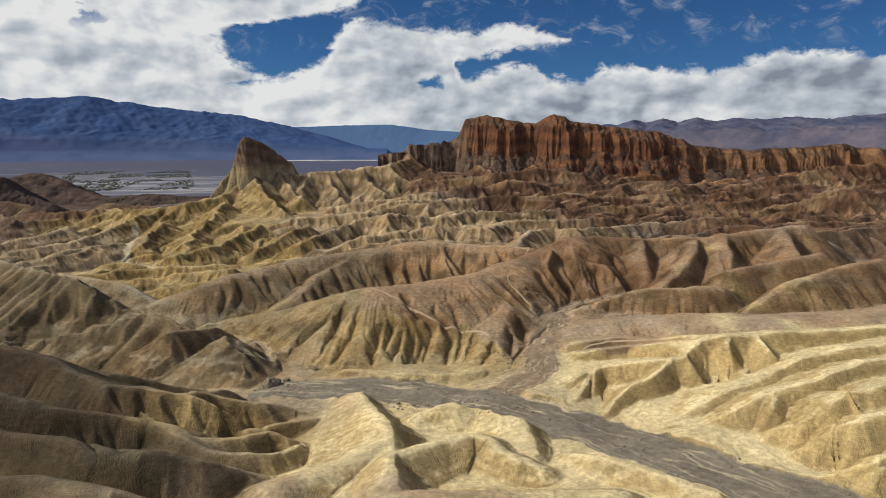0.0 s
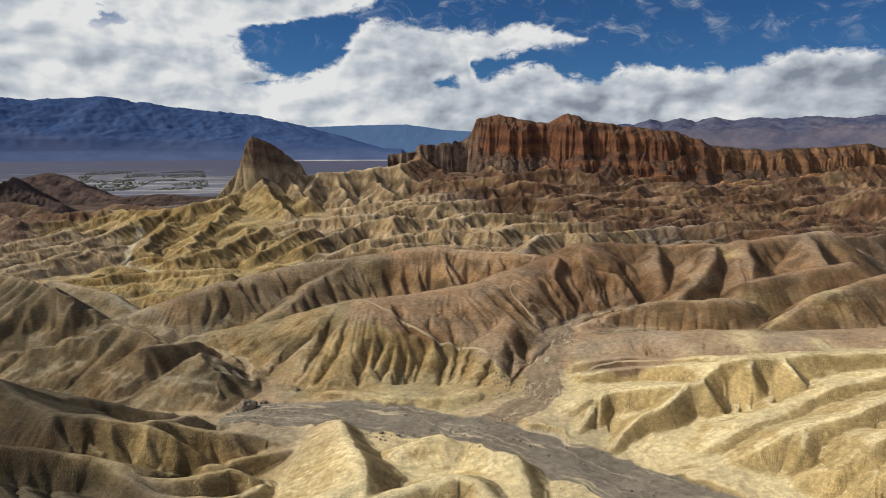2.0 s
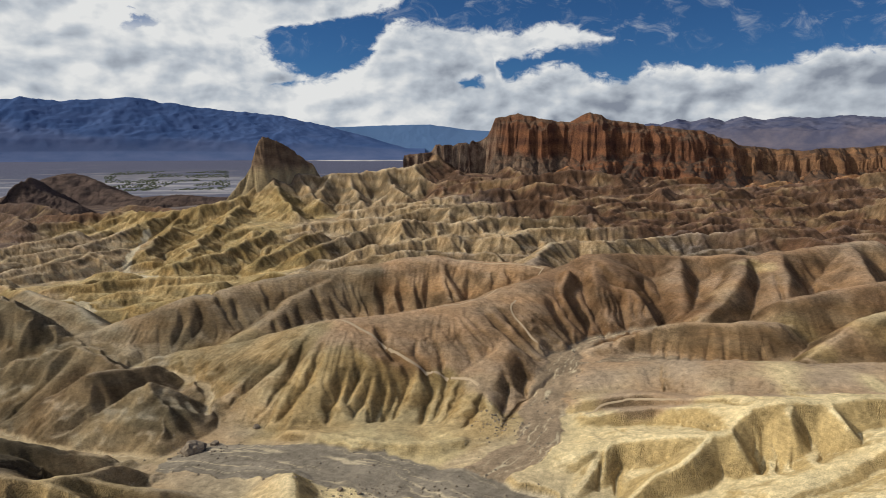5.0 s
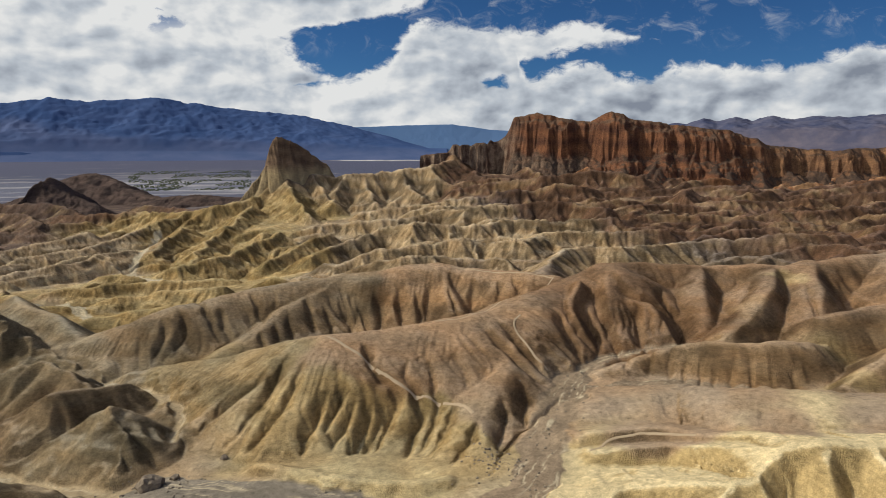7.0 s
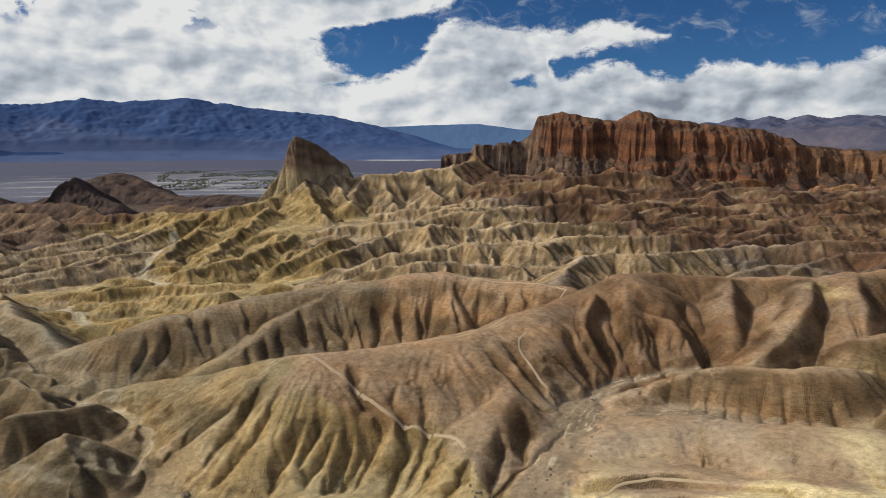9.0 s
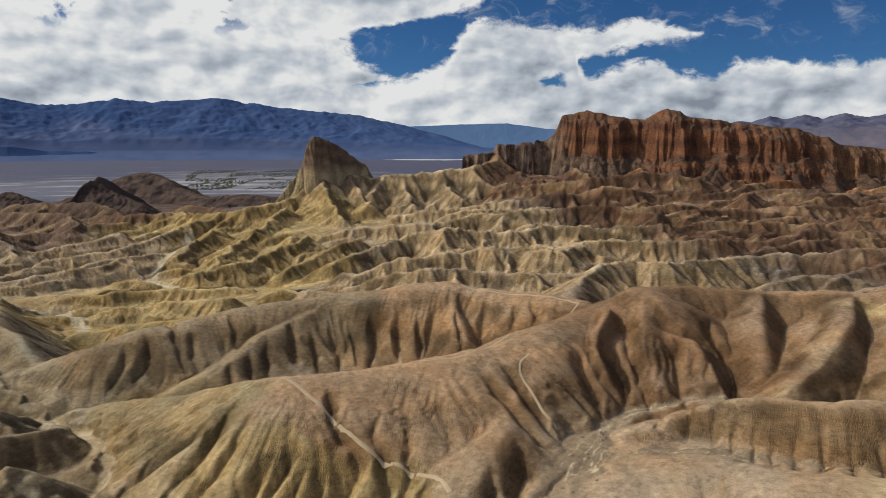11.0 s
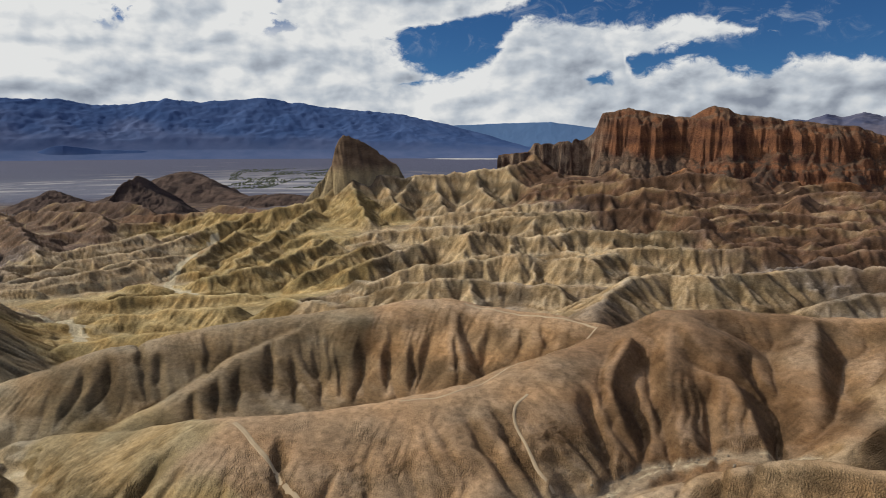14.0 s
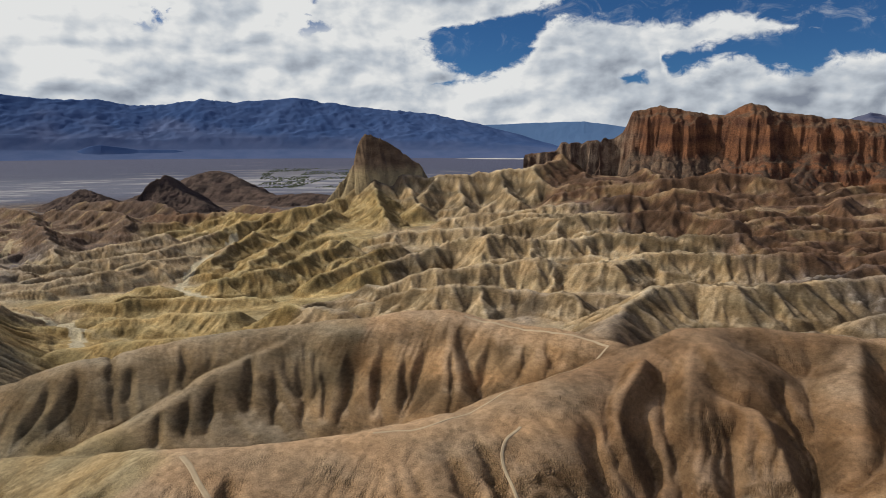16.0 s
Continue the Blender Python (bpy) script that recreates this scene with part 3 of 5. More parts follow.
# flanks of the pointed rock
crest([(-203, 684, 27), (-211, 664, 14), (-222, 645, 8), (-238, 622, 1), (-290, 640, -4), (-333, 676, -8), (-375, 665, -9), (-420, 680, -16)], 0.75, 0.7, 3, 3, 2.2, 10)
crest([(-190, 684, 28), (-176, 655, 17), (-156, 618, 7), (-138, 585, -1)], 0.65, 0.65, 2, 2, 2.0, 9)
crest([(-168, 700, 30), (-152, 676, 14), (-134, 648, 6)], 0.65, 0.65, 2, 2, 2.0, 9)
crest([(-162, 705, 31), (-140, 712, 31.5), (-121, 715, 32), (-96, 728, 34), (-59, 741, 36), (-40, 790, 46)], 0.75, 0.7, 3, 3, 2.4, 9)
crest([(-124, 714, 31), (-112, 690, 18), (-98, 658, 8)], 0.75, 0.7, 2, 2, 2.0, 9)
crest([(-90, 730, 34), (-76, 702, 20), (-58, 672, 8)], 0.75, 0.7, 2, 2, 2.0, 9)
crest([(-59, 741, 35), (-42, 715, 20), (-25, 695, 13)], 0.75, 0.7, 2, 2, 2.0, 9)


def plain_level(x, y):
    """The valley level at one place, from the levels round it."""
    num = den = 0.0
    for a, b, z in LEVELS:
        w = 1 / ((x - a) ** 2 + (y - b) ** 2 + 0.003 * max(100.0, b) ** 2 + 9) ** 2
        num, den = num + w * z, den + w
    return num / den


def add_spurs():
    """Spurs off the long crests of the middle distance, and small knolls between them."""
    rnd = random.Random(11)
    for line, *_ in list(CRESTS):
        if line[:, 1].min() < 285 or len(line) < 3:
            continue
        p = smooth_line(line, 4)
        gap = rnd.uniform(2, 8)
        for k in range(1, len(p) - 1):
            gap -= float(np.hypot(*(p[k, :2] - p[k - 1, :2])))
            if gap > 0:
                continue
            gap = rnd.uniform(13, 30) * (0.75 + p[k, 1] / 1400)
            ex, ey = p[k + 1, 0] - p[k - 1, 0], p[k + 1, 1] - p[k - 1, 1]
            n = math.atan2(ey, ex) + rnd.choice((-1, -1, 1)) * math.pi / 2 + rnd.uniform(-0.55, 0.55)
            low = plain_level(p[k, 0], p[k, 1])
            drop = p[k, 2] - low
            if drop < 2.5:
                continue
            run = drop / rnd.uniform(0.36, 0.55)
            cx, cy = math.cos(n), math.sin(n)
            pts = [(p[k, 0] + cx * run * f, p[k, 1] + cy * run * f, p[k, 2] - 0.4 - (drop - 0.4) * g) for f, g in ((0, 0), (0.45, rnd.uniform(0.28, 0.45)), (1.0, 1.0))]
            crest(pts, 0.85, 1.0, 0.8, 0.8, 0.5, 4, 1.0, 0.6)
    y = 296.0
    while y < 770:
        cell = 17 + y * 0.030
        x = -0.80 * y - 40
        while x < 0.66 * y + 30:
            px, py = x + rnd.uniform(-0.4, 0.4) * cell, y + rnd.uniform(-0.4, 0.4) * cell
            x += cell
            if py < 300 + 0.06 * abs(px) or rnd.random() < (0.1 if px > 60 + 0.2 * (600 - py) else (0.72 if px < -70 else 0.45)):
                continue
            gold = px < -90
            turn = rnd.gauss(1.15 if gold else 0.25, 0.5) if px < 120 else rnd.gauss(0.6, 0.5)
            half = cell * rnd.uniform(0.35, 0.75)
            low = plain_level(px, py)
            top = low + cell * (rnd.uniform(0.12, 0.34) if px > 80 else (rnd.uniform(0.08, 0.25) if px > -70 else rnd.uniform(0.05, 0.15)))
            cx, cy = math.cos(turn) * half, math.sin(turn) * half
            bend = rnd.uniform(-0.3, 0.3)
            crest([(px - cx, py - cy, top - cell * 0.10), (px + bend * cy, py - bend * cx, top), (px + cx, py + cy, top - cell * rnd.uniform(0.0, 0.12))], 0.72, 0.9, 0.9, 0.9, 0.9, 5, 1.0, 0.6)
        y += cell * 0.85


add_spurs()

# runnels down the face of the hill with the footpath
gully([(-23.7, 193), (-24.2, 182.5), (-26.3, 174.7), (-28.2, 170.5)], 1.7, 1.0)
gully([(-16.5, 184.3), (-17.8, 175.9), (-18.1, 169.3)], 1.7, 1.0)
gully([(-10.7, 184.4), (-11.4, 179.3), (-13, 172.2)], 1.7, 1.0)
gully([(-7, 184.3), (-8.2, 177.5), (-9.3, 170.9)], 1.7, 1.0)
gully([(-1.5, 187.2), (-3.8, 180.8), (-6.1, 172.4)], 1.7, 1.0)
gully([(3, 187.2), (1.4, 180.2), (0.6, 170.6)], 1.7, 1.0)
gully([(8.4, 187.3), (7.8, 179.4), (4.7, 170.8)], 1.7, 1.0)
gully([(13.4, 179.7), (12.5, 173.1), (9.7, 166.5)], 1.7, 1.0)
gully([(-13.5, 184.9), (-14.2, 180.4), (-15.3, 175.1)], 1.6, 1.2)
gully([(-4.4, 184.4), (-5.9, 179), (-7.9, 173.2)], 1.6, 1.2)
gully([(5.9, 185.8), (4.8, 179.6), (2.9, 172.4)], 1.6, 1.2)
gully([(-28.9, 193.6), (-29.2, 185.1), (-31.1, 177)], 1.6, 1.2)
gully([(-30.2, 191.9), (-35, 184.4), (-41.2, 178.9)], 1.6, 1.2)
gully([(-13.5, 200.6), (-9, 190.5), (-4.8, 187.4)], 1.6, 1.2)
# its shaded end above the stream bed
gully([(17.2, 189.3), (18.5, 185.2), (18.1, 171.6)], 1.6, 1.2)
gully([(20.8, 198), (23.1, 190.9), (22.3, 181.5)], 1.6, 1.2)
gully([(11.4, 213.4), (19.5, 204.4), (26.9, 197.9)], 1.6, 1.2)
gully([(15.3, 217.8), (23.4, 206.5), (30.1, 199)], 1.6, 1.2)
gully([(10.5, 156.8), (14.5, 159.1), (17.2, 163.6), (18.9, 170.8), (21.2, 177.7), (24.6, 182.7), (30.2, 192.5)], 1.3, 0.6)
# the brown ridge behind
gully([(-63.8, 239.5), (-59.9, 232.9)], 1.25, 0.75)
gully([(-59.4, 250), (-53.1, 242.9), (-48.3, 233.4)], 1.25, 0.75)
gully([(-43.7, 252.8), (-38.7, 245.5), (-34.8, 237.2)], 1.25, 0.75)
gully([(-32.4, 252.4), (-27.9, 247.3), (-24.4, 240)], 1.25, 0.75)
gully([(-22.2, 257.5), (-18.4, 249.7), (-17.4, 243)], 1.25, 0.75)
gully([(-8.8, 257.5), (-6.5, 251.2), (-5.1, 246.2)], 1.25, 0.75)
gully([(-0, 260.6), (3.3, 251.9), (4.2, 246)], 1.25, 0.75)
gully([(-46.5, 235.5), (-42.9, 229.4), (-40.3, 225.3)], 1.25, 0.75)
gully([(-44.2, 241.1), (-40.8, 234.5), (-38.5, 229)], 1.25, 0.75)
gully([(-47.8, 228.3), (-45.5, 224.5), (-44.1, 221.4)], 1.25, 0.75)
gully([(-27.6, 255.2), (-23.2, 248.4), (-21.1, 242.4)], 1.25, 0.75)
gully([(-15.7, 257.4), (-12.8, 251.8), (-11.3, 245)], 1.25, 0.75)
gully([(-118, 291.9), (-64.3, 234.6), (-60.6, 228.3)], 1.25, 0.75)
gully([(-74.3, 235.7), (-69.1, 229.6), (-68.9, 223.2)], 1.25, 0.75)
gully([(-76.5, 231.7), (-73.9, 225.8), (-73.5, 219.5)], 1.25, 0.75)
gully([(-36.1, 249.1), (-32.2, 244.1), (-29.5, 237.7)], 1.25, 0.75)
gully([(8.3, 264.4), (8.7, 256.9), (8.5, 252.5)], 1.25, 0.75)
gully([(16.2, 261.6), (16.6, 255.5), (16, 252.5)], 1.25, 0.75)
gully([(20.5, 260.7), (22.2, 256.8), (21.9, 254.9)], 1.25, 0.75)
# flutes of the brown lobes in the east
gully([(41.7, 235.9), (42.2, 229), (41.9, 219.7)], 0.8, 0.9)
gully([(45, 239.9), (45, 230.1), (44.6, 222.2)], 0.8, 0.9)
gully([(47.7, 241.3), (47.4, 229.6), (46.8, 222.6)], 0.8, 0.9)
gully([(49.7, 242), (49.3, 229.3), (48.5, 222.5)], 0.8, 0.9)
gully([(51.6, 240), (51, 228.9), (50.2, 222.4)], 0.8, 0.9)
gully([(57.1, 238.7), (56.2, 229), (55.4, 224.4)], 0.8, 0.9)
gully([(59.7, 238.7), (59.4, 232.1), (58, 224.3)], 0.8, 0.9)
gully([(64.7, 255.7), (62, 245.3), (60.4, 240.2)], 0.8, 0.9)
gully([(53.8, 241.7), (53.1, 228.9), (52.5, 222.6)], 1.6, 1.2)
gully([(48, 253.9), (53.3, 241.5), (62.1, 240), (63.1, 233.5)], 1.6, 1.2)
gully([(77, 255.8), (80.1, 252.1), (77.2, 235)], 0.9, 1.0)
gully([(91.6, 261.6), (85.5, 247.6), (80.1, 239.7)], 0.9, 1.0)
gully([(116.9, 264.2), (117.2, 257), (115.8, 247.2)], 0.9, 1.0)
gully([(104.8, 258.4), (99.7, 238.1), (97, 227.4)], 0.9, 1.0)
gully([(82.7, 228), (82.8, 225.8), (75.8, 208.3)], 0.9, 1.0)
gully([(31.2, 231), (34, 221), (36.2, 214), (37.2, 209)], 2.2, 1.4)
gully([(39.6, 241), (40.6, 232), (41.4, 225), (41.6, 216)], 2.0, 1.2)
gully([(60.5, 252), (63.4, 242), (65, 234), (63, 225)], 1.8, 1.2)
# flutes of the low ridge before them
gully([(48.7, 220), (46.6, 209.1), (45.7, 205.4)], 0.8, 0.9)
gully([(53.7, 218.2), (52.1, 209.6), (51.3, 205.3)], 0.8, 0.9)
gully([(59, 221.6), (56.1, 208.8), (54.6, 202.3)], 0.8, 0.9)
gully([(60.4, 212.1), (59.7, 207.5), (57.4, 199.2)], 0.8, 0.9)
gully([(63.4, 210.9), (62.6, 206.4), (58.1, 190.9)], 0.8, 0.9)
gully([(66.2, 210.4), (65.5, 205.5), (60.2, 189)], 0.8, 0.9)
gully([(69.8, 209.8), (68.9, 204.6), (63.4, 187.6)], 0.8, 0.9)
gully([(73.5, 208.6), (72.8, 204.1), (66, 184)], 0.8, 0.9)
gully([(77.7, 207.9), (77.1, 203.7), (70.2, 184.1)], 0.8, 0.9)
gully([(82.8, 209.4), (81.8, 203.5), (75.3, 185.7)], 0.8, 0.9)
# gullies of the pale bank
gully([(34.9, 150), (32.9, 144.7), (32, 141.4)], 1.6, 1.1)
gully([(38.2, 151.1), (36.6, 147.4), (34.5, 141.1)], 1.6, 1.1)
gully([(60.7, 154.4), (59.4, 149.7), (57.8, 143.3)], 1.6, 1.1)
gully([(63.8, 154.4), (62.3, 148.6), (60.4, 142.3)], 1.6, 1.1)
gully([(70.4, 154.1), (69.2, 149.4), (66.5, 142)], 1.6, 1.1)
gully([(65.2, 150.2), (64.3, 147.2), (62.5, 141.8)], 1.6, 1.1)
# and of the dark spurs
gully([(-59.2, 126.6), (-56.6, 124.1), (-54, 122.7)], 1.6, 1.2)
gully([(-64.4, 126.7), (-62.2, 124.3), (-58.9, 122.5)], 1.6, 1.2)
gully([(-55.1, 126.5), (-51.7, 124.3), (-49.5, 122.5)], 1.6, 1.2)
gully([(-48.7, 126.1), (-45.9, 123.9), (-44, 122.7)], 1.6, 1.2)
gully([(-58.9, 111.2), (-56.5, 109.7), (-48.8, 98.9)], 1.6, 1.2)
gully([(-63.3, 109.5), (-60.1, 108.2), (-51.8, 97.1)], 1.6, 1.2)
gully([(-42.3, 125), (-41, 124.3), (-38.4, 120.9)], 1.6, 1.2)
gully([(-40.5, 132.3), (-38.6, 131.1), (-34.8, 124)], 1.6, 1.2)
gully([(-35.7, 134.6), (-33.9, 133.8), (-32.3, 133.7)], 1.6, 1.2)
# round the grey cone
gully([(-56.8, 171.6), (-52.2, 166.4), (-46.6, 161)], 1.4, 0.9)
gully([(-55, 171.4), (-47.1, 165.9), (-43, 163.9)], 1.4, 0.9)
gully([(-59.2, 171.7), (-57.3, 164.8), (-58.4, 161.1)], 1.4, 0.9)
gully([(-58, 171.6), (-53, 164), (-48.8, 157.6)], 1.4, 0.9)
gully([(-74.3, 180), (-70.5, 177.8), (-66.4, 169.9)], 1.4, 0.9)
gully([(-70.3, 183.3), (-68, 181.3), (-64.5, 172.4)], 1.4, 0.9)

# stream beds
GREY_BED, TAN_BED, WHITE_BED, SAND_BED = (0.250, 0.215, 0.168), (0.31, 0.232, 0.155), (0.50, 0.43, 0.30), (0.40, 0.31, 0.19)
wash([(110, 55, 1.2), (66, 88, 0.9), (47, 105, 0.5), (32, 121, 0), (12, 139, -0.8), (-8, 149, -1.6), (-26, 152, -2.2), (-38, 154, -2.8)], 7.0, 0.8, GREY_BED)
wash([(-38, 154, -2.8), (-58, 158, -5.4), (-85, 170, -8.8), (-110, 186, -11), (-150, 190, -13)], 1.8, 0.7, SAND_BED)
wash([(14, 146, -0.6), (23, 157, 0.6), (27, 178, 1.8), (34, 203, 2.6)], 4.2, 0.8, TAN_BED)
wash([(34, 203, 2.6), (42, 215, 3.2), (54, 221, 4.4), (66, 221, 5.6)], 1.8, 0.9, TAN_BED)
wash([(36, 198, 2.4), (52, 202, 3.6), (70, 198, 5)], 1.6, 0.7, TAN_BED)
wash([(-150, 312, -13), (-170, 330, -16), (-200, 345, -19.5), (-250, 360, -22), (-330, 400, -26)], 2.5, 0.6, WHITE_BED)
wash([(-45, 172, -3), (-52, 190, -3), (-74, 206, -4.5), (-95, 210, -6.5), (-130, 205, -10)], 0.9, 0.7, SAND_BED)
wash([(-150, 395, -19), (-200, 430, -22), (-240, 520, -20), (-262, 580, -16)], 2.5, 0.6, WHITE_BED)

# rock colours over the plan
CREAM, TAN, OLIVE, GOLD = (0.585, 0.478, 0.275), (0.315, 0.208, 0.124), (0.250, 0.186, 0.118), (0.300, 0.220, 0.102)
PALE, UMBER, DARK, RUST = (0.345, 0.262, 0.168), (0.152, 0.091, 0.061), (0.085, 0.056, 0.046), (0.27, 0.135, 0.068)
BROWN = (0.142, 0.094, 0.068)
PINK, SAND, FLAT = (0.340, 0.245, 0.160), (0.36, 0.272, 0.142), (0.125, 0.112, 0.125)
for x, y, r in ((60, 140, 22), (90, 150, 25), (45, 150, 12), (70, 110, 25), (5, 115, 18), (-12, 115, 14), (30, 100, 15), (110, 120, 30), (-5, 145, 8), (34, 160, 6), (50, 158, 6)):
    rock(x, y, r, CREAM)
for x, y, r in ((-14, 160, 4), (-2, 159, 4), (8, 160, 4)):
    rock(x, y, r, (0.43, 0.345, 0.19))
for x, y, r in ((60, 188, 10), (50, 173, 6), (66, 168, 7), (84, 169, 8), (105, 172, 11), (90, 182, 10), (120, 182, 14), (36, 195, 8), (45, 200, 8), (25, 175, 5)):
    rock(x, y, r, PINK)
for x, y, r in ((45, 240, 14), (60, 268, 14), (70, 238, 8)):
    rock(x, y, r, (0.230, 0.143, 0.084))
for x, y, r in ((88, 250, 14), (112, 252, 16), (100, 275, 12), (140, 242, 20)):
    rock(x, y, r, (0.270, 0.178, 0.110))
for x, y, r in ((0, 20, 60), (60, 0, 80), (-80, 10, 70), (0, -150, 150), (150, 30, 60), (0, 70, 25), (-300, -100, 200), (300, -100, 200)):
    rock(x, y, r, PALE)
for x, y, r in ((55, 208, 5), (68, 207, 6), (82, 207, 6), (96, 205, 7), (115, 212, 9), (84, 236, 5)):
    rock(x, y, r, (0.30, 0.208, 0.126))
for x, y, r in ((95, 214, 5), (97, 261, 5), (112, 206, 5), (88, 196, 4)):
    rock(x, y, r, (0.36, 0.27, 0.15))
for x, y, r in ((-10, 200, 10), (10, 200, 10), (15, 225, 12), (-10, 262, 12), (20, 265, 10)):
    rock(x, y, r, TAN)
for x, y, r in ((-40, 195, 8), (-55, 210, 8)):
    rock(x, y, r, (0.272, 0.205, 0.112))
for x, y, r in ((-20, 175, 9), (0, 172, 8), (-12, 181, 6), (6, 181, 5), (-40, 122, 10), (14, 168, 5)):
    rock(x, y, r, SAND)
for x, y, r in ((-110, 215, 22), (-140, 240, 25)):
    rock(x, y, r, (0.265, 0.215, 0.145))
for x, y, r in ((-56, 168, 8), (-52, 160, 5), (-64, 175, 6)):
    rock(x, y, r, (0.285, 0.228, 0.150))
# near spurs: the shade of a cloud is put into the clay's colour
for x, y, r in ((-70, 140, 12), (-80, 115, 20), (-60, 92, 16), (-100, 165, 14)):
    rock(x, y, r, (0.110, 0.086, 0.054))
for x, y, r in ((-75, 185, 10), (-45, 248, 9), (-25, 258, 9), (-85, 232, 9), (-62, 243, 9)):
    rock(x, y, r, OLIVE)
# the same cloud shade, painted darker still on the lowest spurs
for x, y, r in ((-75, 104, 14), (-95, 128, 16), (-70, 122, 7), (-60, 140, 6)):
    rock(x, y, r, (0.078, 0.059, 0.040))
for x, y, r in ((-150, 330, 30), (-120, 300, 16), (-180, 400, 35), (-170, 470, 35), (-190, 560, 40), (-240, 600, 45), (-120, 420, 22), (-90, 340, 10), (-300, 640, 40), (-160, 620, 25)):
    rock(x, y, r, GOLD)
for x, y, r in ((-240, 440, 30), (-270, 500, 35), (-40, 345, 18), (-20, 410, 28), (30, 430, 28), (-40, 475, 26), (20, 500, 26), (-100, 560, 30), (-20, 570, 22), (-110, 690, 30), (-70, 710, 24), (-60, 620, 25), (40, 330, 14), (70, 345, 14), (-300, 560, 30), (-200, 340, 18)):
    rock(x, y, r, PALE)
for x, y, r in ((0, 700, 35), (60, 700, 40), (130, 700, 45), (90, 600, 35), (160, 550, 45), (240, 560, 55), (330, 580, 60), (250, 450, 45), (180, 430, 30), (320, 480, 50), (230, 370, 30), (120, 480, 22), (170, 360, 20), (0, 760, 40), (430, 620, 60), (-40, 770, 25), (-380, 720, 50)):
    rock(x, y, r, UMBER)
for x, y, r in ((260, 335, 35), (330, 390, 45), (200, 290, 14), (420, 500, 60), (-420, 560, 40), (-480, 680, 50), (-540, 560, 60), (-600, 700, 70), (-440, 780, 50)):
    rock(x, y, r, BROWN)
for x, y, r in ((-460, 760, 60), (-600, 920, 80), (-520, 860, 60), (-740, 1200, 160), (-300, 860, 80), (-180, 820, 70), (-420, 900, 90)):
    rock(x, y, r, DARK)
for x, y, r in ((120, 800, 50), (250, 790, 60), (380, 760, 50), (460, 730, 50), (40, 820, 40)):
    rock(x, y, r, RUST)
for x, y, r in ((-1200, 2000, 500), (0, 1800, 500), (1000, 1800, 500), (-2500, 2500, 900), (0, 3200, 1200), (2500, 2500, 900), (-900, 1500, 120)):
    rock(x, y, r, FLAT)


def base_level(x, y):
    num, den = 0.0, 0.0
    for a, b, z in LEVELS:
        s = 0.02 * max(100.0, b) ** 2 + 60
        w = 1 / ((x - a) ** 2 + (y - b) ** 2 + 0.15 * s) ** 2
        num, den = num + w * z, den + w
    near = num / den
    d = np.hypot(x - 20, y - 60)
    far = np.interp(d, [0, 1100, 1500, 2000, 3000, 4000, 4900], [-40, -46, -56, -66, -62, -36, -16])
    f = step(900, 1400, d)
    return near * (1 - f) + far * f


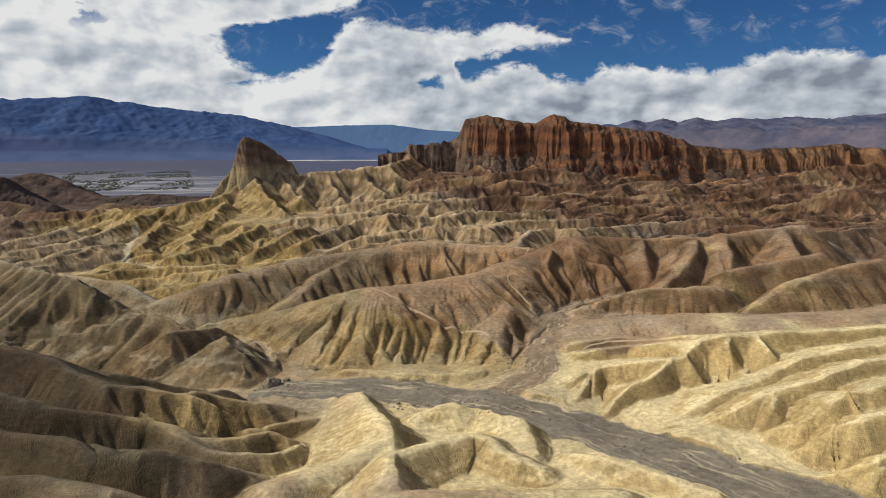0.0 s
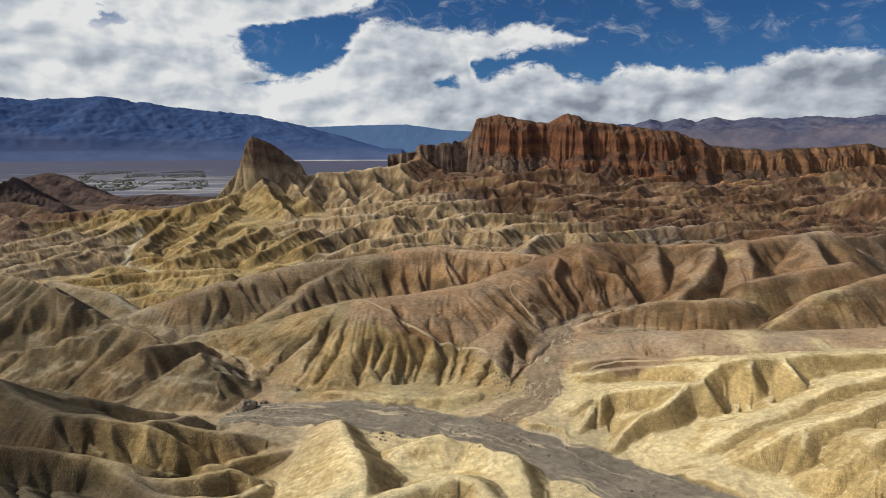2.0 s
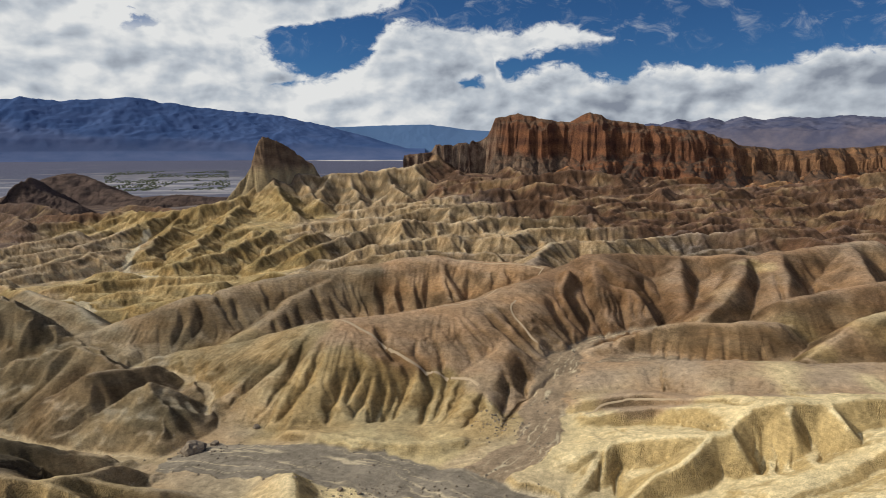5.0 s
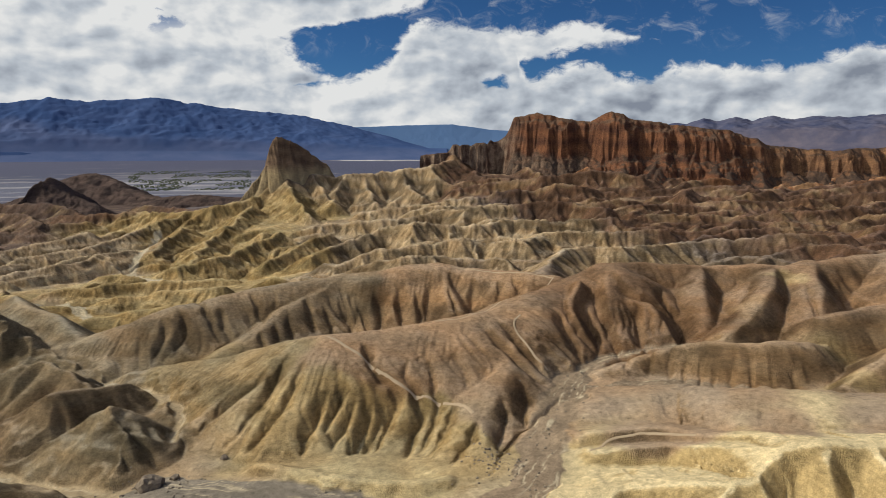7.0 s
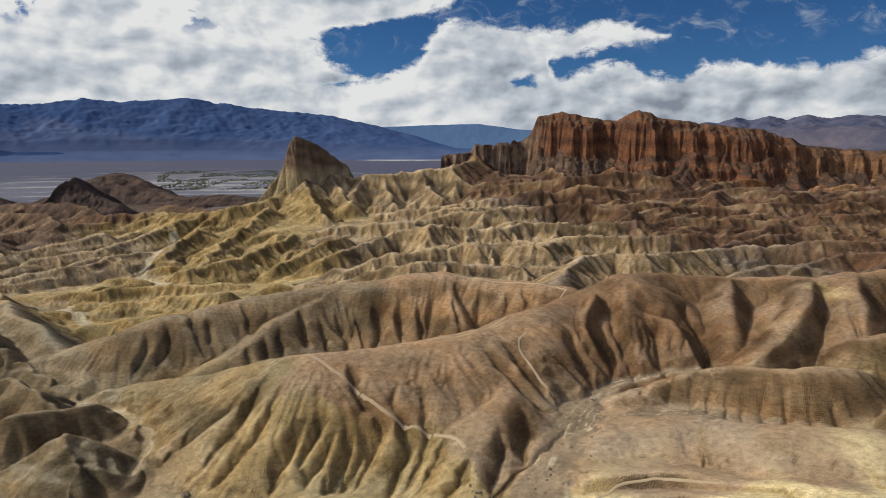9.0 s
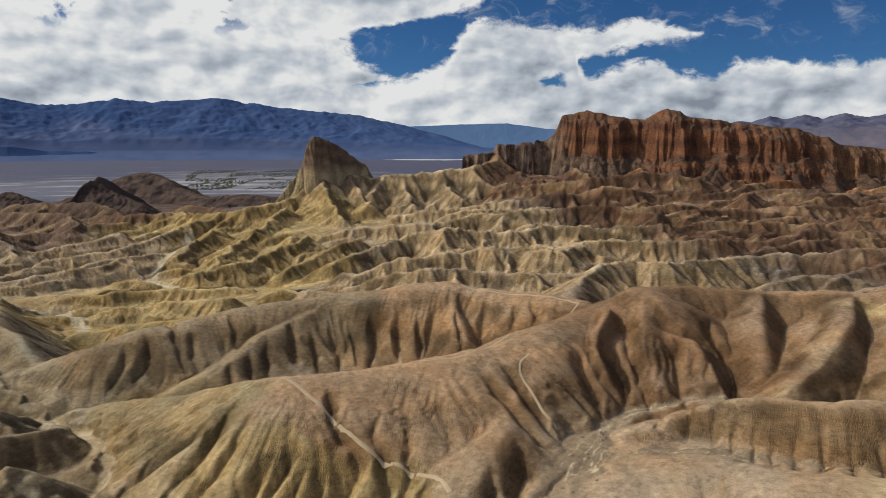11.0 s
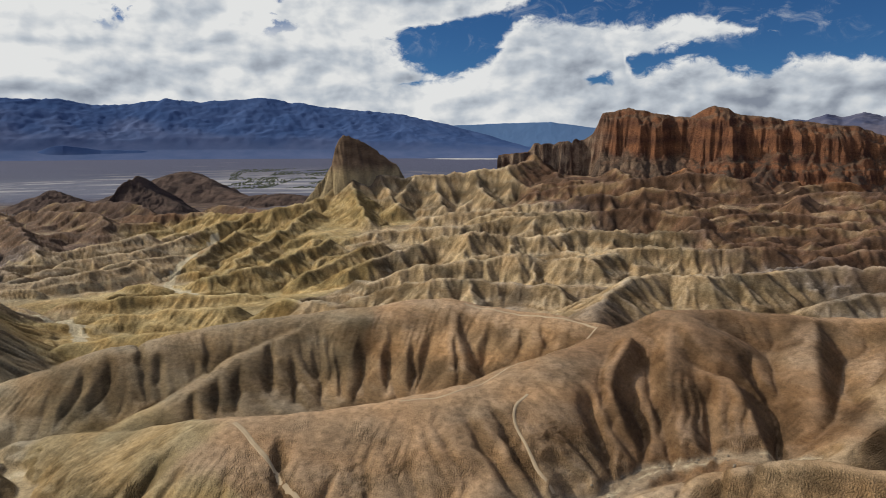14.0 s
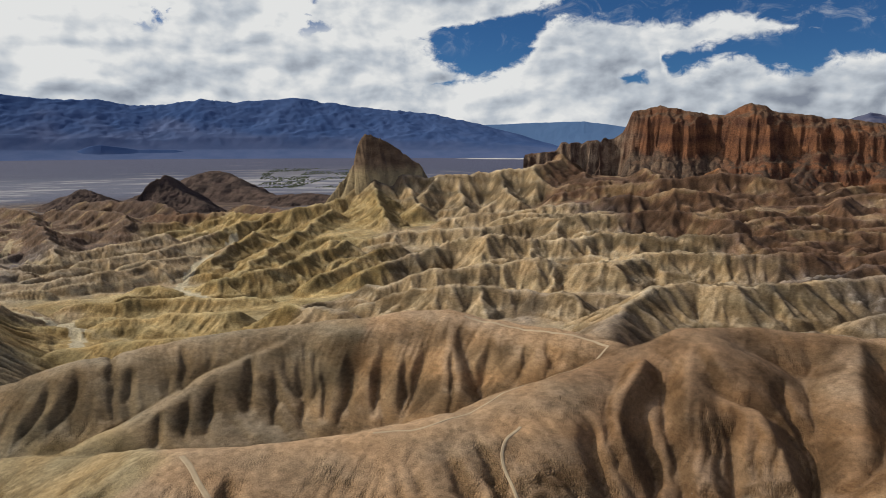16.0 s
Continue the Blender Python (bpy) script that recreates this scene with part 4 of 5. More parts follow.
def heights(x, y, rows):
    """Height of the land before water has worked on it; rows are the grid's y."""
    h = base_level(x, y)
    roll = step(60, 90, y) * (1 - step(1200, 1600, y))
    h = h + roll * fbm(x / 26 + 3.3, y / 26, 3) * 0.9
    h = h - 3.5 * step(300, 360, y) * (1 - step(640, 720, y)) + 2.2 * step(300, 380, y) * (1 - step(700, 780, y)) * fbm(x / 60, y / 60 + 7, 2)
    for line, left, right, rl, rr, rib, period, start, blend in CRESTS:
        far = line[:, 1].min() > 285
        line = smooth_line(line, 14 if far else 5)
        reach = 50 if not far else (75 if len(line) > 3 else 38)
        (x0, y0, _), (x1, y1, _) = line.min(0) - reach, line.max(0) + reach
        i0, i1 = np.searchsorted(rows, (y0, y1))
        if i1 <= i0:
            continue
        xs = x[i0:i1]
        m = (xs > x0) & (xs < x1)
        if not m.any():
            continue
        px, py = xs[m], y[i0:i1][m]
        wob = 4.5 if far else 1.5
        qx = px + wob * perlin(px / 19 + 9, py / 19)
        qy = py + wob * perlin(px / 19, py / 19 + 5)
        d, z, s, side = nearest(line, qx, qy)
        k = 0.5 + 0.5 * side
        slope, rad = right + (left - right) * k, rr + (rl - rr) * k
        slope, rad = (1.15 * slope, 0.4 * rad) if far else (1.08 * slope, 0.65 * rad)
        blend = 0.5 * blend
        ph = s / period + 0.40 * perlin(px / 17, py / 17) + 0.12 * perlin(px / 5, py / 5) + side * 0.25
        rib = rib * (0.85 + 0.6 * perlin(s / 13, s * 0 + 3 + period)) * (0.2 + 0.8 * step(0.5, 0.95, (right + (left - right) * k) / max(left, right)))
        groove = (1 - np.abs(np.sin(math.pi * ph))) ** 1.15
        if far:
            rib = 0.4 * rib
            z = z + 1.7 * perlin(s / 17, s * 0 + 2 * period)
        z = z + 0.35 * perlin(s / 9, s * 0 + period) - 0.95 * rib * groove * step(start, start + 8.0, d)
        c = z - slope * (np.sqrt(d * d + rad * rad) - rad)
        hh = h[i0:i1]
        hh[m] = smax(hh[m], c, blend)
        h[i0:i1] = hh
    for line, depth, width in GULLIES:
        line = smooth_line(line, 2)
        (x0, y0, _), (x1, y1, _) = line.min(0) - 8, line.max(0) + 8
        i0, i1 = np.searchsorted(rows, (y0, y1))
        xs = x[i0:i1]
        m = (xs > x0) & (xs < x1)
        if i1 <= i0 or not m.any():
            continue
        px, py = xs[m], y[i0:i1][m]
        d, _, s, _ = nearest(line, px + 0.7 * perlin(px / 4, py / 4), py + 0.7 * perlin(px / 4 + 6, py / 4))
        f = s / max(s.max(), 1.0)
        hh = h[i0:i1]
        hh[m] -= depth * step(0.02, 0.5, f) * (1 - step(0.80, 1.0, f) * (0.4 if depth > 1 else 1.0)) * np.exp(-d / (width * (0.55 + 0.6 * f)))
        h[i0:i1] = hh
    return h


def carve(h, x, y):
    bed, tint = np.zeros(h.shape), np.zeros(h.shape + (3,))
    for line, half, bank, colour in WASHES:
        line = smooth_line(line, 5)
        (x0, y0, _), (x1, y1, _) = line.min(0) - 16, line.max(0) + 16
        i0, i1 = np.searchsorted(YS, (y0, y1))
        xs = x[i0:i1]
        m = (xs > x0) & (xs < x1)
        px, py = xs[m], y[i0:i1][m]
        d, z, s, side = nearest(line, px, py)
        d = d + 1.6 * perlin(px / 7, py / 7) + 0.7 * perlin(px / 2.3, py / 2.3)
        f = 1 - step(half - 0.25, half + 0.25, d)
        f2 = 1 - step(half + 8, half + 13, d)
        floor = z + 0.10 * perlin(px / 5, py / 5) + 0.05 * perlin(px / 1.3, py / 1.3)
        hh, bb = h[i0:i1], bed[i0:i1]
        cut = floor + 0.55 * step(half - 0.3, half + 0.3, d) + bank * np.maximum(0, d - half)
        hh[m] = hh[m] * (1 - f2) + np.minimum(hh[m], cut) * f2
        braid = perlin(s / 22, side * d / 1.5) + 0.5 * perlin(s / 7, side * d / 0.7)
        streak = 0.92 + 0.22 * np.clip(braid, -0.5, 0.5)
        silt = (step(0.10, 0.02, np.abs(perlin(s / 30 + 4, side * d / 2.2 + 0.03 * s))) * step(-0.25, 0.15, perlin(s / 12, side * d / 5)))[:, None]
        t = tint[i0:i1]
        t[m] = np.where((f > bb[m])[:, None], np.array(colour) * streak[:, None] * (1 - silt) + silt * np.array((0.50, 0.42, 0.29)), t[m])
        tint[i0:i1] = t
        bb[m] = np.maximum(bb[m], f)
        h[i0:i1], bed[i0:i1] = hh, bb
    return h, bed, tint


def rock_colour(x, y):
    wx = x + 7 * perlin(x / 23, y / 23) + 2.5 * perlin(x / 7, y / 7 + 4) + 0.012 * y * perlin(x / 40, y / 60)
    wy = y + 7 * perlin(x / 23 + 8, y / 23) + 2.5 * perlin(x / 7 + 3, y / 7)
    num, den = np.zeros(x.shape + (3,)), np.full(x.shape, 1e-12)
    for a, b, r, col in ROCKS:
        w = 1 / (((wx - a) ** 2 + (wy - b) ** 2) / r**2 + 0.25) ** 5
        num += w[..., None] * np.array(col)
        den += w
    out = num / den[..., None]
    patch = fbm(wx / 34 + 5, wy / 22, 3)
    far = step(280, 420, y) * (1 - step(1000, 1200, y))
    gold = (1 - step(-120, -60, x + 0.1 * (y - 400)))
    dark = (step(0.10, 0.40, patch) * far)[..., None]
    lite = (step(0.08, 0.38, -patch) * far)[..., None]
    out = out * (1 - 0.42 * dark * (1 - 0.6 * gold[..., None]))
    return out * (1 - 0.5 * lite) + 0.5 * lite * (np.array([0.40, 0.305, 0.175]) * 0.6 + 0.6 * out)


# ---- materials ----
def material(name, rough=0.9):
    m = bpy.data.materials.new(name)
    m.use_nodes = True
    nt = m.node_tree
    bsdf = nt.nodes["Principled BSDF"]
    bsdf.inputs["Roughness"].default_value = rough
    bsdf.inputs["Specular IOR Level"].default_value = 0.15
    return m, nt, bsdf


def node(nt, kind, **values):
    n = nt.nodes.new(kind)
    for key, value in values.items():
        n.inputs[key.replace("_", " ")].default_value = value
    return n


def earth_material(name, attr="rock", grain=1.0, grain2=0.17, depth=0.50, contrast=0.60):
    """Rock whose colour lies in an attribute, with clods, pebbles and stains."""
    m, nt, bsdf = material(name, 0.95)
    ln = nt.links
    at = nt.nodes.new("ShaderNodeAttribute")
    at.attribute_name = attr
    geo = nt.nodes.new("ShaderNodeNewGeometry")
    n1 = node(nt, "ShaderNodeTexNoise", Scale=1 / grain, Detail=7.0, Roughness=0.72)
    n2 = node(nt, "ShaderNodeTexNoise", Scale=1 / grain2, Detail=4.0, Roughness=0.66)
    n3 = node(nt, "ShaderNodeTexNoise", Scale=1 / (grain * 9), Detail=4.0, Roughness=0.55)
    # grain drawn out level, along the beds
    flat = nt.nodes.new("ShaderNodeVectorMath")
    flat.operation = "MULTIPLY"
    flat.inputs[1].default_value = (0.75, 0.75, 2.0)
    ln.new(geo.outputs["Position"], flat.inputs[0])
    ln.new(flat.outputs[0], n1.inputs["Vector"])
    for n in (n2, n3):
        ln.new(geo.outputs["Position"], n.inputs["Vector"])
    fine = nt.nodes.new("ShaderNodeMath")
    fine.operation = "MULTIPLY_ADD"
    fine.inputs[1].default_value, fine.inputs[2].default_value = 1.1, -0.55
    ln.new(n2.outputs[0], fine.inputs[0])
    both = nt.nodes.new("ShaderNodeMath")
    both.operation = "ADD"
    ln.new(n1.outputs[0], both.inputs[0])
    ln.new(fine.outputs[0], both.inputs[1])
    mix = nt.nodes.new("ShaderNodeMath")
    mix.operation = "MULTIPLY_ADD"
    mix.inputs[1].default_value = 0.45
    ln.new(n3.outputs[0], mix.inputs[0])
    ln.new(both.outputs[0], mix.inputs[2])
    rng = node(nt, "ShaderNodeMapRange")
    rng.inputs["From Min"].default_value, rng.inputs["From Max"].default_value = 0.375, 1.075
    rng.inputs["To Min"].default_value, rng.inputs["To Max"].default_value = 1 - contrast, 1 + contrast
    ln.new(mix.outputs[0], rng.inputs["Value"])
    mul = nt.nodes.new("ShaderNodeVectorMath")
    mul.operation = "SCALE"
    ln.new(at.outputs["Color"], mul.inputs[0])
    ln.new(rng.outputs[0], mul.inputs["Scale"])
    ln.new(mul.outputs[0], bsdf.inputs["Base Color"])
    clod = node(nt, "ShaderNodeTexVoronoi", Scale=1 / (grain2 * 1.5), Randomness=1.0)
    ln.new(geo.outputs["Position"], clod.inputs["Vector"])
    lump = nt.nodes.new("ShaderNodeMath")
    lump.operation = "MULTIPLY_ADD"
    lump.inputs[1].default_value = -0.75
    ln.new(clod.outputs["Distance"], lump.inputs[0])
    ln.new(n1.outputs[0], lump.inputs[2])
    add = nt.nodes.new("ShaderNodeMath")
    add.operation = "MULTIPLY_ADD"
    add.inputs[1].default_value = 0.35
    ln.new(n2.outputs[0], add.inputs[0])
    ln.new(lump.outputs[0], add.inputs[2])
    bump = node(nt, "ShaderNodeBump", Strength=1.0, Distance=depth)
    ln.new(add.outputs[0], bump.inputs["Height"])
    ln.new(at.outputs["Alpha"], bump.inputs["Strength"])
    ln.new(bump.outputs[0], bsdf.inputs["Normal"])
    return m


EARTH = earth_material("badland_earth")


def sheet(name, verts, cols, faces_grid, mat, attr="rock", rough=None):
    """A mesh from a grid of places (rows, columns, 3) and colours."""
    r, c = faces_grid
    me = bpy.data.meshes.new(name)
    me.vertices.add(r * c)
    me.vertices.foreach_set("co", verts.astype(np.float32).ravel())
    a = (np.arange(r - 1)[:, None] * c + np.arange(c - 1)).ravel()
    quads = np.stack([a, a + 1, a + c + 1, a + c], 1).astype(np.int32)
    me.loops.add(quads.size)
    me.loops.foreach_set("vertex_index", quads.ravel())
    me.polygons.add(len(quads))
    me.polygons.foreach_set("loop_start", np.arange(0, quads.size, 4, dtype=np.int32))
    me.update(calc_edges=True)
    me.shade_smooth()
    if cols is not None:
        ca = me.color_attributes.new(attr, "FLOAT_COLOR", "POINT")
        rgba = np.ones((r * c, 4), np.float32)
        rgba[:, :3] = cols.reshape(-1, 3)
        if rough is not None:
            rgba[:, 3] = rough.ravel()
        ca.data.foreach_set("color", rgba.ravel())
    me.materials.append(mat)
    return new(name, me)


# ---- the ground: one sheet, fine where the hills are, to the horizon ----
_y, rows_y = 72.0, [-900, -600, -400, -250, -150, -80, -30, 0, 25, 40, 50, 58, 64, 68]
while _y < 1450:
    rows_y.append(_y)
    _y += FINE * (_y - 15) * (1 + 0.5 * min(1.0, max(0.0, (_y - 250) / 200)))
rows_y += list(np.geomspace(1465, 4880, 60))
YS = np.array(rows_y, float)
_u = np.linspace(-1, 1, COLS)
US = np.concatenate([-1 - np.geomspace(0.02, 7, 24)[::-1], _u, 1 + np.geomspace(0.02, 7, 24)])


def edges(y):
    yy = np.clip(y, 72, 1450)
    return -0.70 * yy - 22 - 0.52 * np.maximum(0, yy - 240), 0.68 * yy + 20


_l, _r = edges(YS)
X = 0.5 * (_l + _r)[:, None] + 0.5 * (_r - _l)[:, None] * US[None]
Y = np.repeat(YS[:, None], len(US), 1)


def slope_of(h, x, ys):
    hj = np.gradient(h, axis=1) / np.gradient(x, axis=1)
    hi = (np.gradient(h, axis=0) - hj * np.gradient(x, axis=0)) / np.gradient(ys)[:, None]
    return hj, hi


def gullies(h, x, y, ys, size, amount, octaves=3, keen=0.0):
    """Rills that run down the slopes, branching."""
    gx, gy = slope_of(h, x, ys)
    g = np.hypot(gx, gy) + 1e-6
    steep = step(0.08, 0.45, g)
    dx, dy = gy / g * 1.25, -gx / g * 1.25
    total, amp, f, ox, oy = 0.0, amount, 1.0 / size, 0.0, 0.0
    for _ in range(octaves):
        v, ex, ey = rills(x * f, y * f, dx + oy, dy - ox)
        w = np.sqrt(np.clip(0.5 - 0.5 * v, 0, 1))
        total = total + amp * ((w - 0.5) * (1 - keen) + (0.5 - w) * keen)
        ox, oy = ox + ex * 0.25, oy + ey * 0.25
        amp, f = amp * 0.5, f * 2
    return total * steep


def worn(x0, x1, y0, y1, cell, rounds, bite, steepest, soften, rough, size, fade, limit=1e9):
    """How far water has lowered the land in a stretch of the plan, as a grid."""
    ys = np.arange(y0, y1, cell)
    x, y = np.meshgrid(np.arange(x0, x1, cell), ys)
    h = heights(x, y, ys)
    start = h + rough * fbm(x / size, y / size, 4)
    z, area = erode(start, cell, rounds, bite, steepest, soften, 3, limit)
    edge = np.minimum(np.minimum(x - x0, x1 - x), np.minimum(y - y0, y1 - y))
    f = step(2, fade, edge)
    return (np.minimum(z, start) - h) * f, area * f


H = heights(X, Y, YS)
_far = step(280, 520, Y)
_low = 1 - step(1.5, 10.0, H - base_level(X, Y))
_g = 0.18 * (1 - _far) * (gullies(H, X, Y, YS, 6.5, 1.0, 3) * (0.35 + 0.75 * _low) + gullies(H, X, Y, YS, 17.0, 1.2, 1))
_g = _g + 0.3 * _far * (gullies(H, X, Y, YS, 10.0, 2.3, 3, 0.35) * (0.6 + 0.6 * step(-60, -120, X)) + gullies(H, X, Y, YS, 26.0, 1.6, 1))
H = H + _g
FLOW = np.zeros(H.shape)
for x0, x1, y0, y1, cell, more in ((-165, 160, 84, 300, 0.6, (11, 0.019, 1.15, 0.012, 0.10, 6.0, 14, 120.0)),
                                   (-560, 500, 286, 800, 1.3, (16, 0.045, 0.85, 0.008, 0.8, 12.0, 16, 300.0))):
    lowered, gathered = worn(x0, x1, y0, y1, cell, *more)
    H = H + sample(lowered, x0, y0, cell, X, Y)
    FLOW = np.maximum(FLOW, sample(gathered, x0, y0, cell, X, Y))
H = H + step(285, 330, Y) * (1 - step(900, 1100, Y)) * (gullies(H, X, Y, YS, 7.5, 1.6, 4) + gullies(H, X, Y, YS, 20.0, 1.3, 1)) * (1 - 0.35 * step(-40, -100, X)) * (0.5 + 0.5 * step(340, 480, Y))
H = H + step(70, 90, Y) * (1 - step(260, 420, Y)) * (0.05 * fbm(X / 2.1, Y / 2.1, 2) + 0.13 * fbm(X / 6, Y / 6, 2))
H, BED, TINT = carve(H, X, Y)
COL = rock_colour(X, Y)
# tilted beds of clay cross the slopes
_bedding = fbm((H + 0.10 * X - 0.03 * Y) / (2.6 + 0.006 * np.clip(Y, 0, 800)) + 0.6 * perlin(X / 30, Y / 30), X / 160, 4)
_grain = fbm(X / 5.5 + 31, Y / 5.5, 4)
_speck = fbm(X / 2.4 + 9, Y / 3.5 + H / 1.5, 3)
_tint = (0.55 + 0.45 * step(260, 320, Y)) * (1 - step(1000, 1300, Y)) * np.clip(0.9 * _bedding + 0.45 * _grain + 0.5 * step(270, 330, Y) * _speck, -1, 1)
_slope = np.hypot(*slope_of(H, X, YS))
_tint = _tint * (0.35 + 0.65 * step(0.10, 0.35, _slope))
COL = COL * (1 + _tint[..., None] * np.array([0.30, 0.34, 0.42]) * (1 - 0.5 * step(0.32, 0.48, COL[..., :1])))
_hue = (1 - step(1000, 1300, Y)) * np.clip(fbm(X / 16 + 50, Y / 16 + H / 5, 3), -0.7, 0.7)
COL = COL * (1 + _hue[..., None] * np.array([0.07, -0.01, -0.10]) * (1 - 0.7 * step(0.32, 0.48, COL[..., :1])))
# colour by steepness: darker ochre on steep ground, paler on flats
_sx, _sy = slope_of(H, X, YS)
_steep = step(0.25, 0.85, np.hypot(_sx, _sy))[..., None]
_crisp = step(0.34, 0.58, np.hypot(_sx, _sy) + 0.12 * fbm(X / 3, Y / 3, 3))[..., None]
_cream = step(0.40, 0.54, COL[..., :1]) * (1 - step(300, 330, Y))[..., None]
COL = COL * (1.10 - 0.30 * _steep * np.array([0.8, 1.0, 1.35])) * (1 - 0.62 * _cream * _crisp) + 0.62 * _cream * _crisp * np.array([0.36, 0.255, 0.110])
# paler crests, by how convex the ground is
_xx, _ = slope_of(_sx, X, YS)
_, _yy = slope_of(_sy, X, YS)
_convex = step(0.05, 0.22, -(_xx + _yy) * (1 + np.clip(Y - 150, 0, 700) / 150)) * step(75, 95, Y) * (1 - step(760, 900, Y))
_convex = _convex * (1 - 0.8 * np.exp(-((X - 85) / 45) ** 4) * np.exp(-((Y - 180) / 14) ** 4))
_convex = (_convex * (0.55 + 0.6 * perlin(X / 9, Y / 9 + 3)))[..., None]
COL = COL * (1 + (0.30 + 0.22 * step(260, 320, Y))[..., None] * np.clip(_convex, 0, 1) * np.array([0.95, 1.0, 1.1]))
_silt = (0.55 * step(2.2, 3.4, np.log10(FLOW + 1)) * step(280, 330, Y) * step(120, -60, X))[..., None]
COL = COL * (1 - _silt) + _silt * np.array([0.50, 0.405, 0.25])
_b = BED[..., None]
COL = COL * (1 - _b) + _b * TINT
# how clodded the surface is: smooth silt in the beds and on flats, popcorn clay on the slopes
_clay = 1 - step(0.30, 0.42, COL[..., 0])
ROUGH = (0.22 + 0.38 * _clay + (0.95 - 0.30 * _clay) * _steep[..., 0]) * (0.45 + 0.25 * _clay + 0.30 * step(0.12, 0.40, np.hypot(_sx, _sy))) * (1 - 0.75 * BED) * (1 - 0.35 * step(0.30, 0.50, COL[..., 0])) * (1 - 0.10 * step(260, 420, Y)) * np.clip(0.8 + 0.9 * fbm(X / 9, Y / 9 + 40, 3), 0.25, 1.4) * (0.65 + 0.35 * step(0.08, 0.2, COL[..., 0]))
# the valley floor: pale salt near, gravel far, with blue haze put into its colour
_d = np.hypot(X - 20, Y - 60)
_az = np.degrees(np.arctan2(X - 20, Y - 60))
_sheet = fbm(_az / 9, _d / 90, 5)
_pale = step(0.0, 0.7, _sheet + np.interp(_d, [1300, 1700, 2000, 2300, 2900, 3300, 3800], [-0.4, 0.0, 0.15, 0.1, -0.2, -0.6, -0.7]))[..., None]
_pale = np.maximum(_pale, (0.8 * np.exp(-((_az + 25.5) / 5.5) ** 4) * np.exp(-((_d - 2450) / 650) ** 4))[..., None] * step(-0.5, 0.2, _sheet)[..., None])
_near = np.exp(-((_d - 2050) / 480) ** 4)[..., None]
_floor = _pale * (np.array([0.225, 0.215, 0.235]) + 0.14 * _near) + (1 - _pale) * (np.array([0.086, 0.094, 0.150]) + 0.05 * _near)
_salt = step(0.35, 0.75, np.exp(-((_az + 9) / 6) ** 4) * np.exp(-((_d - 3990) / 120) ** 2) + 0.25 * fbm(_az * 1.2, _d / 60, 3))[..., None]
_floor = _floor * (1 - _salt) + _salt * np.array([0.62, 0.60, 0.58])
# farther off the floor goes bluer still, more haze mixed into the colour
_haze = step(2500, 3900, _d)[..., None]
_floor = _floor * (1 - 0.7 * _haze) + 0.7 * _haze * (np.array([0.098, 0.102, 0.165]) * (1 - _salt) + _salt * _floor)
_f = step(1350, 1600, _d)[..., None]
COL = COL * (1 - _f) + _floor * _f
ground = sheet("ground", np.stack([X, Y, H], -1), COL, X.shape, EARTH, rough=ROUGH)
tagged(ground, "bare eroded badland hills of tan and cream clay", "ground", kind="structure")


def ground_at(x, y):
    """The ground's height at a place."""
    x, y = np.asarray(x, float), np.asarray(y, float)
    i = np.clip(np.searchsorted(YS, y) - 1, 0, len(YS) - 2)
    f = (y - YS[i]) / (YS[i + 1] - YS[i])
    l, r = edges(y)
    u = (x - 0.5 * (l + r)) / (0.5 * (r - l))
    j = np.clip(np.searchsorted(US, u) - 1, 0, len(US) - 2)
    g = (u - US[j]) / (US[j + 1] - US[j])
    return (H[i, j] * (1 - g) + H[i, j + 1] * g) * (1 - f) + (H[i + 1, j] * (1 - g) + H[i + 1, j + 1] * g) * f


def tone(x, light, dark):
    """A colour between two, by x from 0 to 1."""
    x = np.clip(x, 0, 1)[..., None]
    return np.array(dark) * (1 - x) + np.array(light) * x


# ---- the pointed rock ----
STONE = earth_material("peak_rock", grain=2.8, grain2=0.45, depth=0.6, contrast=0.5)


def pointed_rock():
    xs, ys = np.arange(-236, -138, 0.6), np.arange(664, 738, 0.6)
    x, y = np.meshgrid(xs, ys)
    line = smooth_line(np.array([(-207, 683, 33), (-205, 684, 47), (-201, 687, 56.5), (-196, 690, 59.6), (-188, 697, 56), (-178, 706, 49), (-168, 714, 41), (-160, 720, 34)], float), 3)
    d, z, s, side = nearest(line, x + 1.2 * perlin(x / 8, y / 8), y + 1.2 * perlin(x / 8 + 4, y / 8))
    slope = np.where(side > 0, 1.3, 2.3)
    z = z - slope * (np.sqrt(d * d + 0.6) - 0.77) - 2.2 * step(0.2, 5, d) * (1 - np.abs(np.sin(s / 4.2 + 0.6 * perlin(x / 6, y / 6)))) + 1.3 * ridged(x / 6, y / 9 + z / 7, 4)
    g = ground_at(x, y)
    z = np.maximum(z, g - 2.0)
    band = 0.5 + 0.5 * np.sin((z + 0.35 * x) / 1.7 + 1.5 * perlin(x / 11, y / 11))
    col = tone(0.35 + 0.5 * band + 0.3 * fbm(x / 9, z / 6, 3), (0.225, 0.152, 0.100), (0.100, 0.066, 0.047))
    foot = step(26, 36, z + 4 * perlin(x / 7, y / 7))[..., None]
    col = col * foot + (1 - foot) * np.array((0.36, 0.28, 0.165))
    ob = sheet("rock_peak", np.stack([x, y, z], -1), col, x.shape, STONE)
    tagged(ob, "sharp brown rock peak rising from eroded clay flanks", "rock")


pointed_rock()


# ---- the red cliffs ----
RED = earth_material("red_rock", grain=2.6, grain2=0.8, depth=0.9, contrast=0.62)


